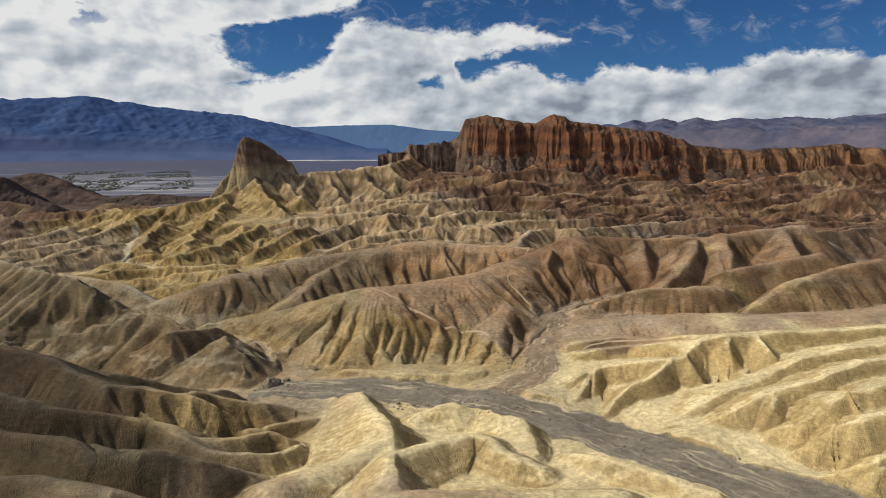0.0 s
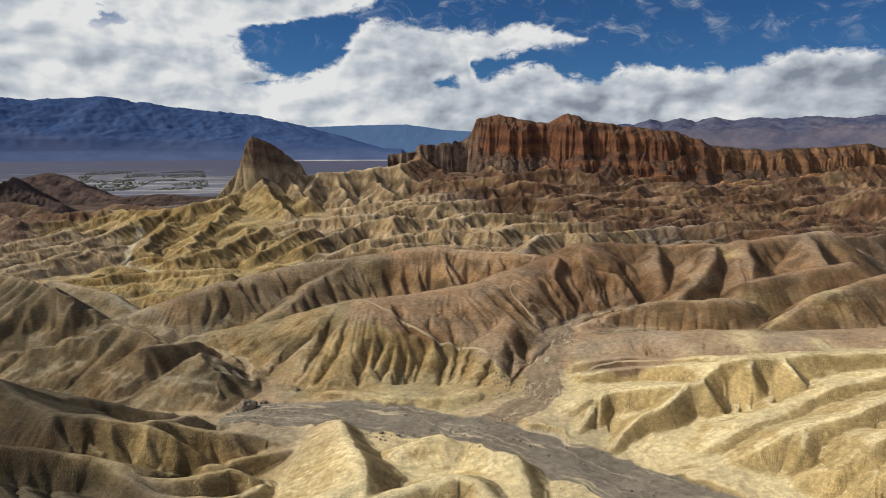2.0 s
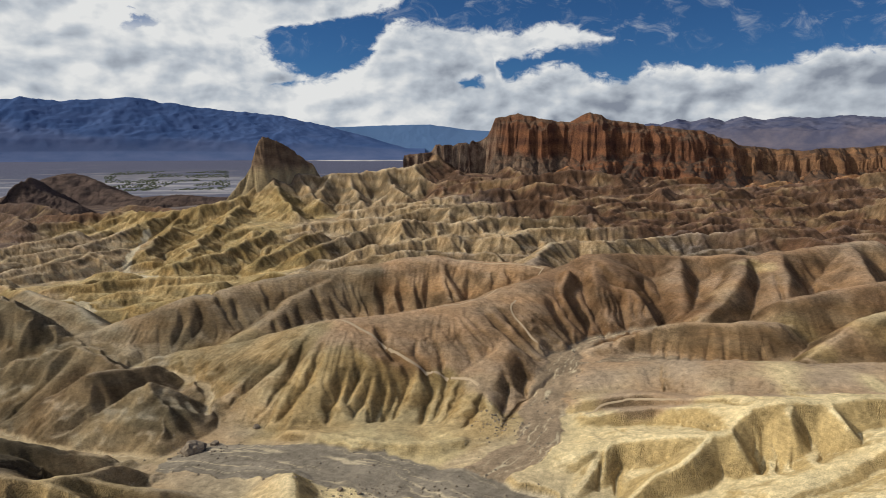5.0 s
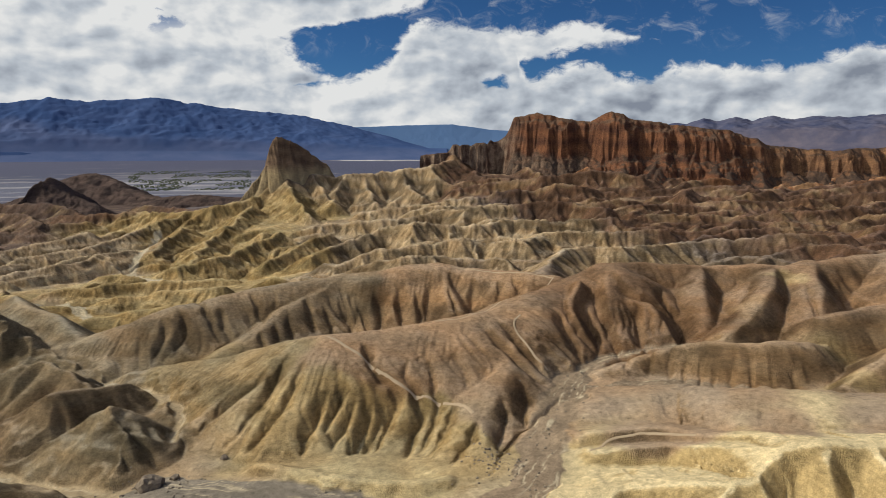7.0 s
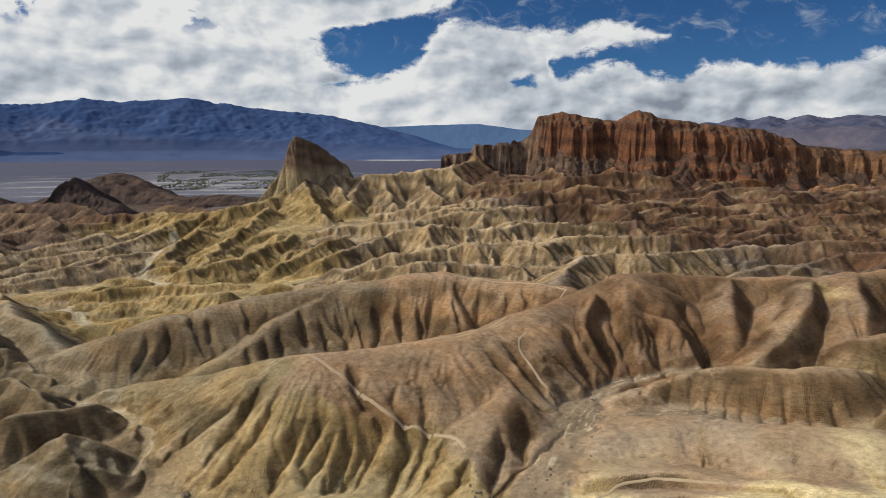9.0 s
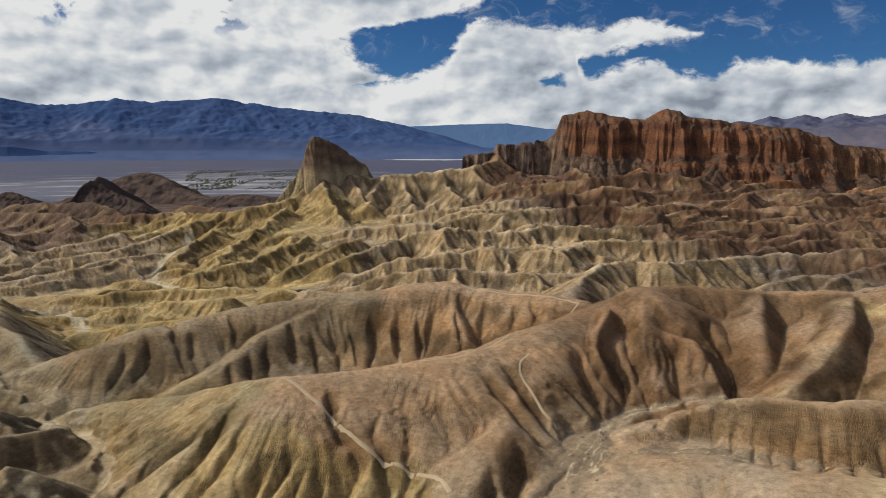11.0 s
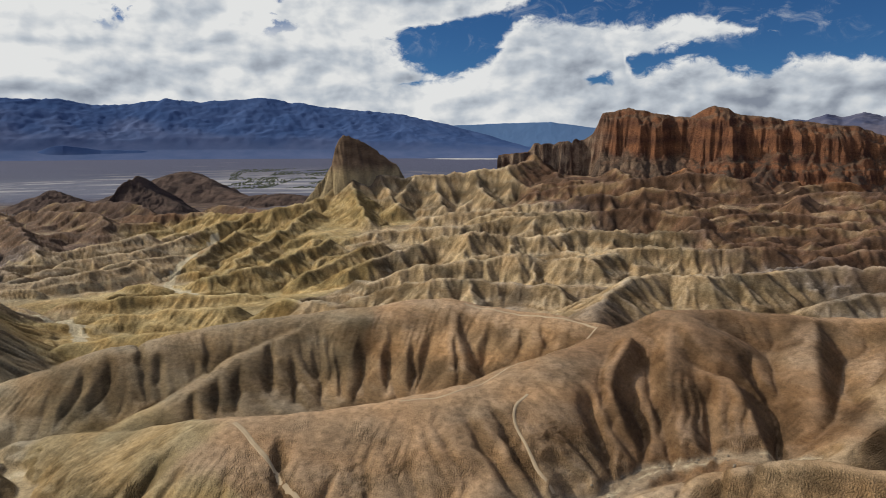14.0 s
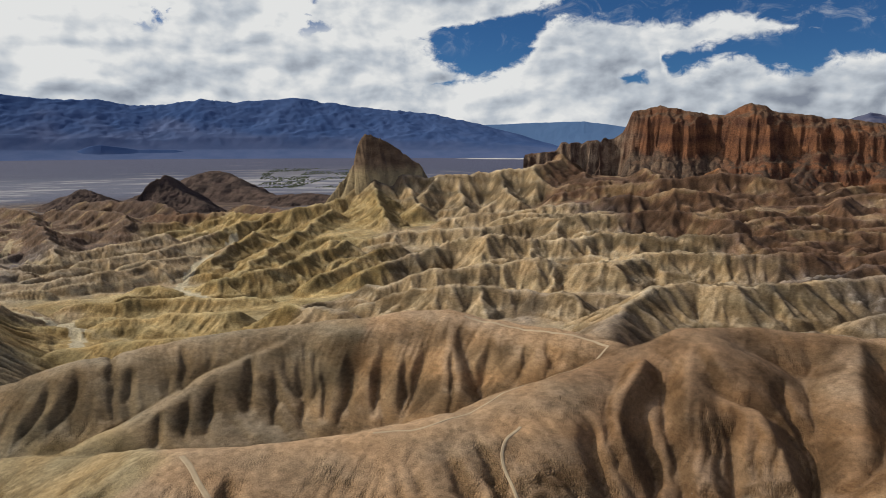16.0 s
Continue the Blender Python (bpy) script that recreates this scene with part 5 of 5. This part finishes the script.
def red_cliffs():
    """A stepped cliff: brown cap, fluted upper wall, ledge, lower pillars, talus."""
    step_xy = 0.85
    xs = np.arange(-75, 560, step_xy)
    ys = np.arange(690, 850, step_xy)
    x, y = np.meshgrid(xs, ys)

    def along(*pairs):
        return np.interp(x, pairs[0::2], pairs[1::2])

    wall = along(-75, 792, -41, 801, 25, 808, 110, 796, 200, 786, 330, 785, 480, 790, 560, 795)
    rim = np.interp(x, [-75, -46, -40, -30, -16, 0, 13, 19, 25, 50, 70, 106, 114, 126, 136, 149, 182, 200, 240, 270, 288, 337, 400, 460, 475, 518, 560],
                    [42, 45, 54, 54, 55, 58, 61, 67, 82, 88, 83, 78, 82.5, 89, 86, 80, 76, 73, 69, 60, 53, 49, 51, 56, 52, 49, 47])
    rim = rim + 0.9 * ridged(x / 15, x * 0 + 0.5, 4) - 0.4
    rim = rim - 2.6 * np.abs(np.sin(x / 4.2 + 2.0 * perlin(x / 14, x * 0))) ** 4 * along(-46, 0, -40, 1, 12, 1, 19, 0)
    cap = along(-75, 1, 15, 1.5, 24, 4, 34, 10, 60, 13, 100, 8, 126, 14, 160, 12, 220, 14, 300, 7, 480, 9) * (1 + 0.6 * perlin(x / 13, x * 0 + 8.2)) + 3.0 * np.maximum(0, perlin(x / 19, x * 0 + 4.4))
    upper = along(-75, 8, -46, 14, -40, 27, 12, 28, 25, 36, 60, 29, 90, 22, 126, 28, 170, 17, 220, 11, 270, 11, 340, 10, 480, 12) * (1 + 0.35 * perlin(x / 24, x * 0 + 2.6))
    lower = along(-75, 0, 30, 2, 70, 6, 100, 10, 120, 13, 180, 14, 230, 12, 280, 9, 320, 4, 380, 6, 560, 6) * (1 + 0.3 * perlin(x / 30, x * 0 + 6.1))
    # bays and flutes move the walls to and fro
    bay = 11 * perlin(x / 48, x * 0 + 3.1) + 12 * perlin(x / 21, x * 0 + 7.9) + 4 * perlin(x / 9, x * 0 + 1.7)
    flute = 5.5 * np.abs(perlin(x / 11, y / 60)) + 3.2 * np.abs(perlin(x / 4.4, y / 50 + 3)) + 1.2 * perlin(x / 2.1, y / 30)
    flute = flute * along(-75, 1.6, 18, 1.6, 30, 1.0)
    w1 = cap / 0.75
    w2 = w1 + upper / 4.2
    ledge = np.maximum(0, rim - cap - upper - along(-75, 22, 60, 26, 115, 33, 290, 32, 400, 36, 560, 34)) / 0.85
    w3 = w2 + ledge + 5 * perlin(x / 26, x * 0 + 9.3)
    w4 = w3 + lower / 4.5

    def profile(f):
        fl = f - flute
        z = rim - 0.75 * np.clip(f, 0, w1) - 4.2 * np.clip(fl - w1, 0, upper / 4.2)
        z = z - 0.85 * np.clip(f - w2, 0, ledge) - 3.6 * np.clip(fl * 1.25 - w3 * 1.25, 0, lower / 3.6)
        return z - 0.42 * np.maximum(0, f - w4)

    f = wall - y + bay
    # beds of harder and softer rock, and broken blocks
    z = profile(f)
    f = f + (2.6 * fbm(x / 6, z / 4.0, 3) + 1.5 * np.sin(z / 2.1 + 3 * perlin(x / 40, x * 0 + 5))) * step(0, 6, f)
    z = profile(f)
    z = np.where(f < 0, rim - 0.10 * np.clip(-f, 0, 10) - 0.55 * np.maximum(0, -f - 10), z)
    # brown ribs that run down from the wall's foot
    rnd = random.Random(5)
    cx = -22.0
    while cx < 535:
        k = int((cx + 75) / step_xy)
        cy = float(wall[0, k] + bay[0, k] - w2[0, k])
        top = float(rim[0, k] - cap[0, k] - upper[0, k]) - rnd.uniform(2, 10)
        length, sway = rnd.uniform(30, 58), rnd.uniform(-26, 2)
        line = smooth_line(np.array([(cx, cy + 5, top), (cx + 0.35 * sway, cy - 0.3 * length, top - 0.3 * (top - 17)), (cx + sway, cy - length, 16)], float), 6)
        m = np.abs(x - cx) < 55
        d, zz, run, side = nearest(line, x[m] + 2 * perlin(x[m] / 11, y[m] / 11), y[m] + 2 * perlin(x[m] / 11 + 5, y[m] / 11))
        z[m] = smax(z[m], zz - rnd.uniform(0.75, 1.0) * (np.sqrt(d * d + 2.5) - 1.6), 0.8)
        cx += rnd.uniform(9, 24)
    z = z + (0.9 * fbm(x / 6, y / 6, 3) + 1.6 * fbm(x / 18, y / 18, 2)) * step(0, 8, f)
    z = np.minimum(erode(z, step_xy, 9, 0.022, 4.5, 0.005, 9, 120.0)[0], z)
    z = z + 0.35 * np.sin(z / 1.3 + 2 * perlin(x / 23, y / 23)) + 0.25 * fbm(x / 2.5, y / 2.5, 2)
    g = ground_at(x, y)
    away = step(18, 3, y - 690)
    z = z * (1 - away) + np.minimum(z, g - 1.5) * away
    zx, zy = slope_of(z, x, ys)
    steep = step(0.85, 1.7, np.hypot(zx, zy) + 0.3 * perlin(x / 7, y / 7))[..., None]
    red = tone(0.5 + 0.30 * np.sin(z / 2.4 + 2 * perlin(x / 30, y / 30)) + 0.55 * fbm(x / 14, z / 9, 3), (0.245, 0.108, 0.054), (0.085, 0.040, 0.028))
    brown = tone(0.5 + fbm(x / 12, y / 9, 3) + 0.02 * (z - 45), (0.150, 0.088, 0.056), (0.075, 0.050, 0.038))
    left = (1 - step(10, 40, x + 5 * perlin(x / 9, z / 9)))[..., None]
    red = red * (1 - left) + left * tone(0.45 + fbm(x / 8, z / 6, 3) + 0.5 * perlin(x / 2.2, z / 30), (0.27, 0.195, 0.140), (0.095, 0.058, 0.044))
    right = step(235, 310, x + 12 * perlin(x / 20, z / 20))[..., None]
    red = red * (1 - right) + right * tone(0.5 + 0.8 * fbm(x / 14, z / 5, 3), (0.275, 0.150, 0.078), (0.14, 0.074, 0.045))
    foot = (step(5, -5, z - (rim - cap - upper - 4)) * (1 - step(90, 115, x)))[..., None]
    red = red * (1 - foot) + foot * tone(0.5 + fbm(x / 7, y / 7, 3), (0.19, 0.13, 0.09), (0.085, 0.062, 0.05))
    col = red * steep + brown * (1 - steep)
    vs = ys - 790.0
    place = np.stack([x, y, z], -1)
    cliff = new("red_cliff")
    cliff.location = (180, 785, 30)
    tagged(cliff, "long red rock cliff with vertical flutes and dark cap", "cliff")
    cuts = np.searchsorted(vs, (-45, 26))
    for name, a, b, label in (("talus", 0, cuts[0] + 1, "brown talus slope"), ("wall", cuts[0], cuts[1] + 1, "fluted red rock wall"), ("cap", cuts[1], len(vs), "brown cap slope")):
        ob = sheet(name, place[a:b] - np.array(cliff.location), col[a:b], x[a:b].shape, RED)
        ob.parent = cliff
        ob["label"] = label


red_cliffs()


# ---- dark hills at the valley's edge ----
def dark_hill(name, line, slope, rough, label, size):
    line = smooth_line(np.array(line, float), 12)
    lo, hi = line.min(0) - size, line.max(0) + size
    x, y = np.meshgrid(np.arange(lo[0], hi[0], size / 60), np.arange(lo[1], hi[1], size / 45))
    d, z, s, side = nearest(line, x + rough * perlin(x / 40, y / 40), y + rough * perlin(x / 40 + 3, y / 40))
    z = z - slope * (np.sqrt(d * d + 2) - 1.4) + 0.14 * rough * ridged(x / 26, y / 26, 4) * step(0, 20, d) + 1.8 * ridged(x / 8, y / 8, 3) - 0.35 * rough * (1 - np.abs(np.sin(s / 16 + perlin(x / 30, y / 30)))) * step(3, 50, d)
    z = np.maximum(z, ground_at(x, y) - 3)
    col = tone(0.5 + 0.9 * fbm(x / 30, y / 30 + z / 9, 3), (0.125, 0.085, 0.07), (0.06, 0.042, 0.038))
    ob = sheet(name, np.stack([x, y, z], -1), col, x.shape, RED)
    tagged(ob, label, "hill", group="dark hills at the valley edge")


dark_hill("dark_hill", [(-690, 945, -34), (-640, 930, -22), (-608, 926, -9), (-594, 924, 8), (-586, 922, -1), (-560, 912, -15), (-520, 895, -26)], 0.55, 9, "small dark hill with a sharp notched tip", 90)
dark_hill("dark_hill", [(-860, 1290, -36), (-810, 1275, -14), (-752, 1270, -2), (-700, 1250, -14), (-640, 1220, -30), (-560, 1180, -42)], 0.45, 14, "broad dark brown hill before the pale valley floor", 160)
dark_hill("dark_hill", [(-820, 960, -34), (-770, 950, -22), (-750, 945, -15), (-720, 940, -24)], 0.5, 8, "low dark brown hill at the valley edge", 80)
dark_hill("dark_hill", [(-600, 1180, -42), (-500, 1150, -32), (-420, 1130, -34), (-330, 1120, -30), (-250, 1100, -28)], 0.35, 10, "low long dark hill below the pointed rock", 110)


# ---- far ranges ----
EYE = (21.0, 62.0, 54.0)


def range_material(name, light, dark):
    """Distant rock, mottled between two colours that have the air's haze mixed in."""
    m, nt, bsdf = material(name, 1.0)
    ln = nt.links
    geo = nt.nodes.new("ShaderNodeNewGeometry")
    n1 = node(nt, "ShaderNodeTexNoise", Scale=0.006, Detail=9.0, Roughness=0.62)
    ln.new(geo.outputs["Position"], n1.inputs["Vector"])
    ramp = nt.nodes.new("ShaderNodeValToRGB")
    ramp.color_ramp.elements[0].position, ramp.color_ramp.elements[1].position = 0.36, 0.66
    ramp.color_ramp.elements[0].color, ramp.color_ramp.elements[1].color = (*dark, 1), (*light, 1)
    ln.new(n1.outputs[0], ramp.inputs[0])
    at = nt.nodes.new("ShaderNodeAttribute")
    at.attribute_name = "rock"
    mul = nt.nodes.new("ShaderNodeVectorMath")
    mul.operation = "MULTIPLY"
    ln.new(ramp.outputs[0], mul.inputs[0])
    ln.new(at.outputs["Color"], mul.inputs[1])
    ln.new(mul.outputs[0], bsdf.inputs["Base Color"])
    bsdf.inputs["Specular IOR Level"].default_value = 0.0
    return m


def far_range(name, az, el, r0, r1, fan, mat, label, fan_tone, seed, rough=1.0, foot=None):
    """A mountain range: its skyline (degrees round and up), how far its foot and crest lie, and its fan of gravel."""
    a = np.radians(np.linspace(az[0], az[-1], 420))
    v = np.concatenate([np.linspace(0, 1, 90), np.linspace(1.02, 1.12, 6)])
    A, V = np.meshgrid(a, v)
    r = r0 + (r1 - r0) * V
    x, y = EYE[0] + r * np.sin(A), EYE[1] + r * np.cos(A)
    top = EYE[2] + r1 * np.tan(np.radians(np.interp(np.degrees(A), az, el)))
    low = np.interp(r, [3000, 4000, 4900], [-66, -38, -20]) if foot is None else foot
    knee = low + fan * (0.6 + 0.4 * np.clip(top / 260, 0.2, 1.3))
    f = np.clip(V / 0.42, 0, 1)
    up = np.clip((V - 0.30) / 0.70, 0, 1)
    z = low + (knee - low) * f**1.5
    z = z + np.maximum(top - knee, 5) * up**1.25
    crag = ridged(x / 240 + seed, y / 240, 5, 0.55)
    z = z + rough * 34 * (crag - 0.6) * up * np.clip(1.15 - up, 0.05, 1) * np.clip(top / 220, 0.15, 1.2)
    z = z + rough * 5 * ridged(x / 70, y / 70 + seed, 3) * np.clip(up * 3, 0, 1) * np.clip(top / 220, 0.1, 1)
    z = np.where(V > 1.0, z - (V - 1.0) * 1500, z)
    apron = 0.42 * step(-27, -36, np.degrees(A)) * (0.7 + 0.5 * perlin(np.degrees(A) / 3, V * 3)) + 0.16 * step(7, 11, np.degrees(A))
    k = step(0.03, 0.30, up - apron + 0.2 * fbm(x / 420, y / 420, 4))[..., None]
    col = np.array(fan_tone) * (1 - k) + k * np.ones(3)
    place = np.stack([x, y, z], -1)
    mountains = new(name)
    mountains.location = place[0, 210]
    tagged(mountains, label, "mountains", group="far mountain ranges")
    cut = int(np.searchsorted(v, 0.34))
    for part_name, lo, hi in (("alluvial_fan", 0, cut + 1), ("ridge", cut, len(v))):
        ob = sheet(part_name, place[lo:hi] - place[0, 210], col[lo:hi], x[lo:hi].shape, mat)
        ob.parent = mountains


# base colours blued and paled to stand in for haze before the ranges
BLUE_HAZE_ROCK = range_material("blue_hazed_rock", (0.080, 0.128, 0.275), (0.056, 0.102, 0.240))
HAZE_ROCK = range_material("pale_hazed_rock", (0.125, 0.215, 0.390), (0.115, 0.205, 0.380))
PURPLE_HAZE_ROCK = range_material("purple_hazed_rock", (0.133, 0.134, 0.192), (0.063, 0.076, 0.142))
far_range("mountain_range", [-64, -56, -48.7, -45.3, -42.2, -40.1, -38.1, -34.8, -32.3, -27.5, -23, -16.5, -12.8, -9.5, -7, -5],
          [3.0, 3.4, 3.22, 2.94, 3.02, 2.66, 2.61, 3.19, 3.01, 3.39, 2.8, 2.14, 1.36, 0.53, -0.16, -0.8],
          3950, 4700, 70, BLUE_HAZE_ROCK, "long dark blue mountain range beyond the valley floor", (1.50, 1.22, 1.05), 3.0, 0.8)
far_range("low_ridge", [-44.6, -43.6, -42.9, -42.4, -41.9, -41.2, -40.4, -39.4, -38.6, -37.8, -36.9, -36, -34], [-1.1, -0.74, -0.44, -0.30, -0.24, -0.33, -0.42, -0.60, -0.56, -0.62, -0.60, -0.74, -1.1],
          4020, 4150, 3, BLUE_HAZE_ROCK, "low dark ridge lying on the valley floor", (1.3, 1.15, 1.05), 5.0, 0.5, -42.0)
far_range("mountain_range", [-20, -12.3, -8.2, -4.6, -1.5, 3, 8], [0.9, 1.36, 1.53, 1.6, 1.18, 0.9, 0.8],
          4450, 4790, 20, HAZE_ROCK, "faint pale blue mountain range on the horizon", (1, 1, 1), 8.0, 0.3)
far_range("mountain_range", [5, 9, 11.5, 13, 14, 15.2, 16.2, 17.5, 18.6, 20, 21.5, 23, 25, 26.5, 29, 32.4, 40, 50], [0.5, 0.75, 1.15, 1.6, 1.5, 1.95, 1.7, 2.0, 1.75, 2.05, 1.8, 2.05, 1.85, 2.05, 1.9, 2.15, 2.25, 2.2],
          3900, 4700, 160, PURPLE_HAZE_ROCK, "purple grey desert range with lit slopes", (1.5, 1.29, 1.08), 12.0, 0.9)



# ---- footpaths ----
def path_material():
    m, nt, bsdf = material("trodden_clay", 0.95)
    geo = nt.nodes.new("ShaderNodeNewGeometry")
    n1 = node(nt, "ShaderNodeTexNoise", Scale=1.2, Detail=5.0)
    nt.links.new(geo.outputs["Position"], n1.inputs["Vector"])
    ramp = nt.nodes.new("ShaderNodeValToRGB")
    ramp.color_ramp.elements[0].color, ramp.color_ramp.elements[1].color = (0.42, 0.315, 0.205, 1), (0.55, 0.43, 0.295, 1)
    nt.links.new(n1.outputs[0], ramp.inputs[0])
    nt.links.new(ramp.outputs[0], bsdf.inputs["Base Color"])
    return m


TRODDEN = path_material()


def footpath(line, width, label):
    p = smooth_line(np.array([(a, b, 0) for a, b in line], float), 0.7)
    t = np.gradient(p[:, :2], axis=0)
    t /= np.linalg.norm(t, axis=1)[:, None] + 1e-9
    nx, ny = -t[:, 1], t[:, 0]
    s = np.arange(len(p))
    p[:, 0] += 0.35 * perlin(s / 9.0, s * 0.0 + width)
    p[:, 1] += 0.35 * perlin(s / 9.0, s * 0.0 + 5 + width)
    offs = np.array([-0.62, -0.4, -0.15, 0.15, 0.4, 0.62])
    half = width * (1 + 0.35 * perlin(s / 6.0, s * 0.0 + 2))
    x = p[:, 0, None] + nx[:, None] * offs * half[:, None]
    y = p[:, 1, None] + ny[:, None] * offs * half[:, None]
    z = ground_at(x, y)
    z = np.minimum(z, z.mean(1, keepdims=True) + 0.1) + np.array([-0.08, 0.06, 0.05, 0.05, 0.06, -0.08])
    ob = sheet("footpath", np.stack([x, y, z], -1), None, x.shape, TRODDEN)
    tagged(ob, label, "footpath", group="footpaths over the hills")


footpath([(-21, 200), (-14, 195), (-7, 190.5), (-1, 187.5), (4.4, 186.3), (9.8, 184.6), (12.6, 180.5)], 0.8, "pale trodden footpath winding down the brown hill")
footpath([(22.4, 221), (21.1, 216.2), (21.5, 212.5), (23.8, 208.8), (25.9, 205.8), (28.3, 204)], 0.5, "thin trodden footpath dropping to the stream bed")
footpath([(1, 270.5), (7, 269.5), (13, 268), (20.6, 265.5), (27, 263.5), (33, 260)], 0.7, "pale footpath along the crest of the brown ridge")
footpath([(2, 213), (10, 217.5), (16.7, 230), (21.7, 240.8), (26, 246.8), (31.4, 257), (33, 260)], 0.4, "faint footpath on the ridge top")

footpath([(33.6, 167), (37.6, 171), (42.5, 171.6), (47.2, 170.7), (51.6, 169.4)], 0.4, "thin pale footpath at the edge of the sandy flat")


# ---- loose things on the ground ----
def lumps(name, spots, rough, mat, label, category):
    """Many small uneven clumps at (x, y, size), joined."""
    rnd = random.Random(name)
    verts, faces = [], []
    for x, y, size in spots:
        z = float(ground_at(x, y))
        n, k0, a0 = 6, len(verts), rnd.uniform(0, 6.28)
        for ring, (r, up) in enumerate(((1.0, -0.15), (1.1, 0.30), (0.65, 0.75))):
            for i in range(n):
                a = a0 + 6.2832 * (i + 0.5 * ring) / n
                q = r * size * rnd.uniform(1 - rough, 1 + rough) * 0.5
                verts.append((x + q * math.cos(a), y + q * math.sin(a), z + size * 0.5 * up * rnd.uniform(0.8, 1.25)))
        verts.append((x, y, z + size * 0.5 * rnd.uniform(0.85, 1.1)))
        for ring in (0, 1):
            for i in range(n):
                a, b = k0 + ring * n + i, k0 + ring * n + (i + 1) % n
                faces.append((a, b, b + n, a + n))
        faces += [(k0 + 2 * n + i, k0 + 2 * n + (i + 1) % n, k0 + 3 * n) for i in range(n)]
    me = bpy.data.meshes.new(name)
    me.from_pydata(verts, [], faces)
    me.materials.append(mat)
    tagged(new(name, me), label, category, kind="stuff")


def mottled(name, light, dark, scale):
    m, nt, bsdf = material(name, 0.95)
    geo = nt.nodes.new("ShaderNodeNewGeometry")
    n1 = node(nt, "ShaderNodeTexNoise", Scale=scale, Detail=4.0)
    nt.links.new(geo.outputs["Position"], n1.inputs["Vector"])
    ramp = nt.nodes.new("ShaderNodeValToRGB")
    ramp.color_ramp.elements[0].position, ramp.color_ramp.elements[1].position = 0.35, 0.65
    ramp.color_ramp.elements[0].color, ramp.color_ramp.elements[1].color = (*dark, 1), (*light, 1)
    nt.links.new(n1.outputs[0], ramp.inputs[0])
    nt.links.new(ramp.outputs[0], bsdf.inputs["Base Color"])
    return m


def scatter():
    rnd = random.Random(21)
    spots = []
    while len(spots) < 1300:
        a, d = radians(rnd.uniform(-30, -21)), rnd.uniform(1850, 3100)
        x, y = 20 + d * math.sin(a), 60 + d * math.cos(a)
        if float(perlin(np.array(x / 130), np.array(y / 220))) > -0.05:
            spots.append((x, y, rnd.uniform(3, 6.5)))
    lumps("bushes", spots, 0.25, mottled("dusty_green_leaves", (0.13, 0.145, 0.09), (0.07, 0.085, 0.05), 0.3), "scattered dusty green desert bushes on the valley floor", "bushes")
    spots = []
    for line, half, bank, colour in WASHES[:1] + WASHES[2:4]:
        p = smooth_line(line, 1.0)
        for _ in range(len(p) * 2):
            q = p[rnd.randrange(len(p))]
            off = rnd.gauss(0, half * 0.75)
            a = rnd.uniform(0, 6.28)
            spots.append((q[0] + off * math.cos(a), q[1] + off * math.sin(a), 0.15 + 0.4 * rnd.random() ** 3))
    # rubble under the hill's cut bank and on the gravel by the pale fan
    for cx, cy, sx, sy, count in ((17, 166, 3.0, 4.0, 160), (-2, 141.5, 6.0, 2.2, 180), (-40, 158, 4.0, 2.0, 80), (12, 133, 3.0, 3.0, 60)):
        for _ in range(count):
            spots.append((rnd.gauss(cx, sx), rnd.gauss(cy, sy), 0.15 + 0.40 * rnd.random() ** 3))
    lumps("stones", spots, 0.3, mottled("grey_brown_stone", (0.34, 0.28, 0.21), (0.17, 0.14, 0.11), 2.0), "loose grey brown stones strewn along the stream bed", "stones")


scatter()


BOULDER = mottled("dark_boulder_rock", (0.30, 0.245, 0.185), (0.17, 0.135, 0.105), 1.1)


def boulder(x, y, size, label, seed):
    """One uneven rock, half sunk in the ground."""
    bm = bmesh.new()
    bmesh.ops.create_icosphere(bm, subdivisions=3, radius=0.5)
    off = Vector((seed * 3.7, seed * 1.3, 0))
    for v in bm.verts:
        p = v.co.copy()
        v.co *= size * (1 + 0.45 * noise.noise(p * 2.2 + off) + 0.16 * noise.noise(p * 6 + off))
        v.co.z *= 0.7
    me = bpy.data.meshes.new("boulder")
    bm.to_mesh(me)
    bm.free()
    me.materials.append(BOULDER)
    ob = new("boulder", me)
    ob.location = (x, y, float(ground_at(x, y)) + 0.12 * size)
    tagged(ob, label, "rock", group="boulders by the stream bed")


boulder(-41.0, 157.2, 4.2, "large rounded grey boulder at the cone's foot", 1)
boulder(-38.2, 160.5, 1.6, "small dark boulder beside the stream bed", 2)
boulder(-32.6, 168.5, 1.4, "small dark boulder beside the stream bed", 3)
boulder(-9.7, 141.6, 1.0, "small brown boulder in the gravel", 4)
boulder(-6.4, 140.8, 0.8, "small brown boulder in the gravel", 5)
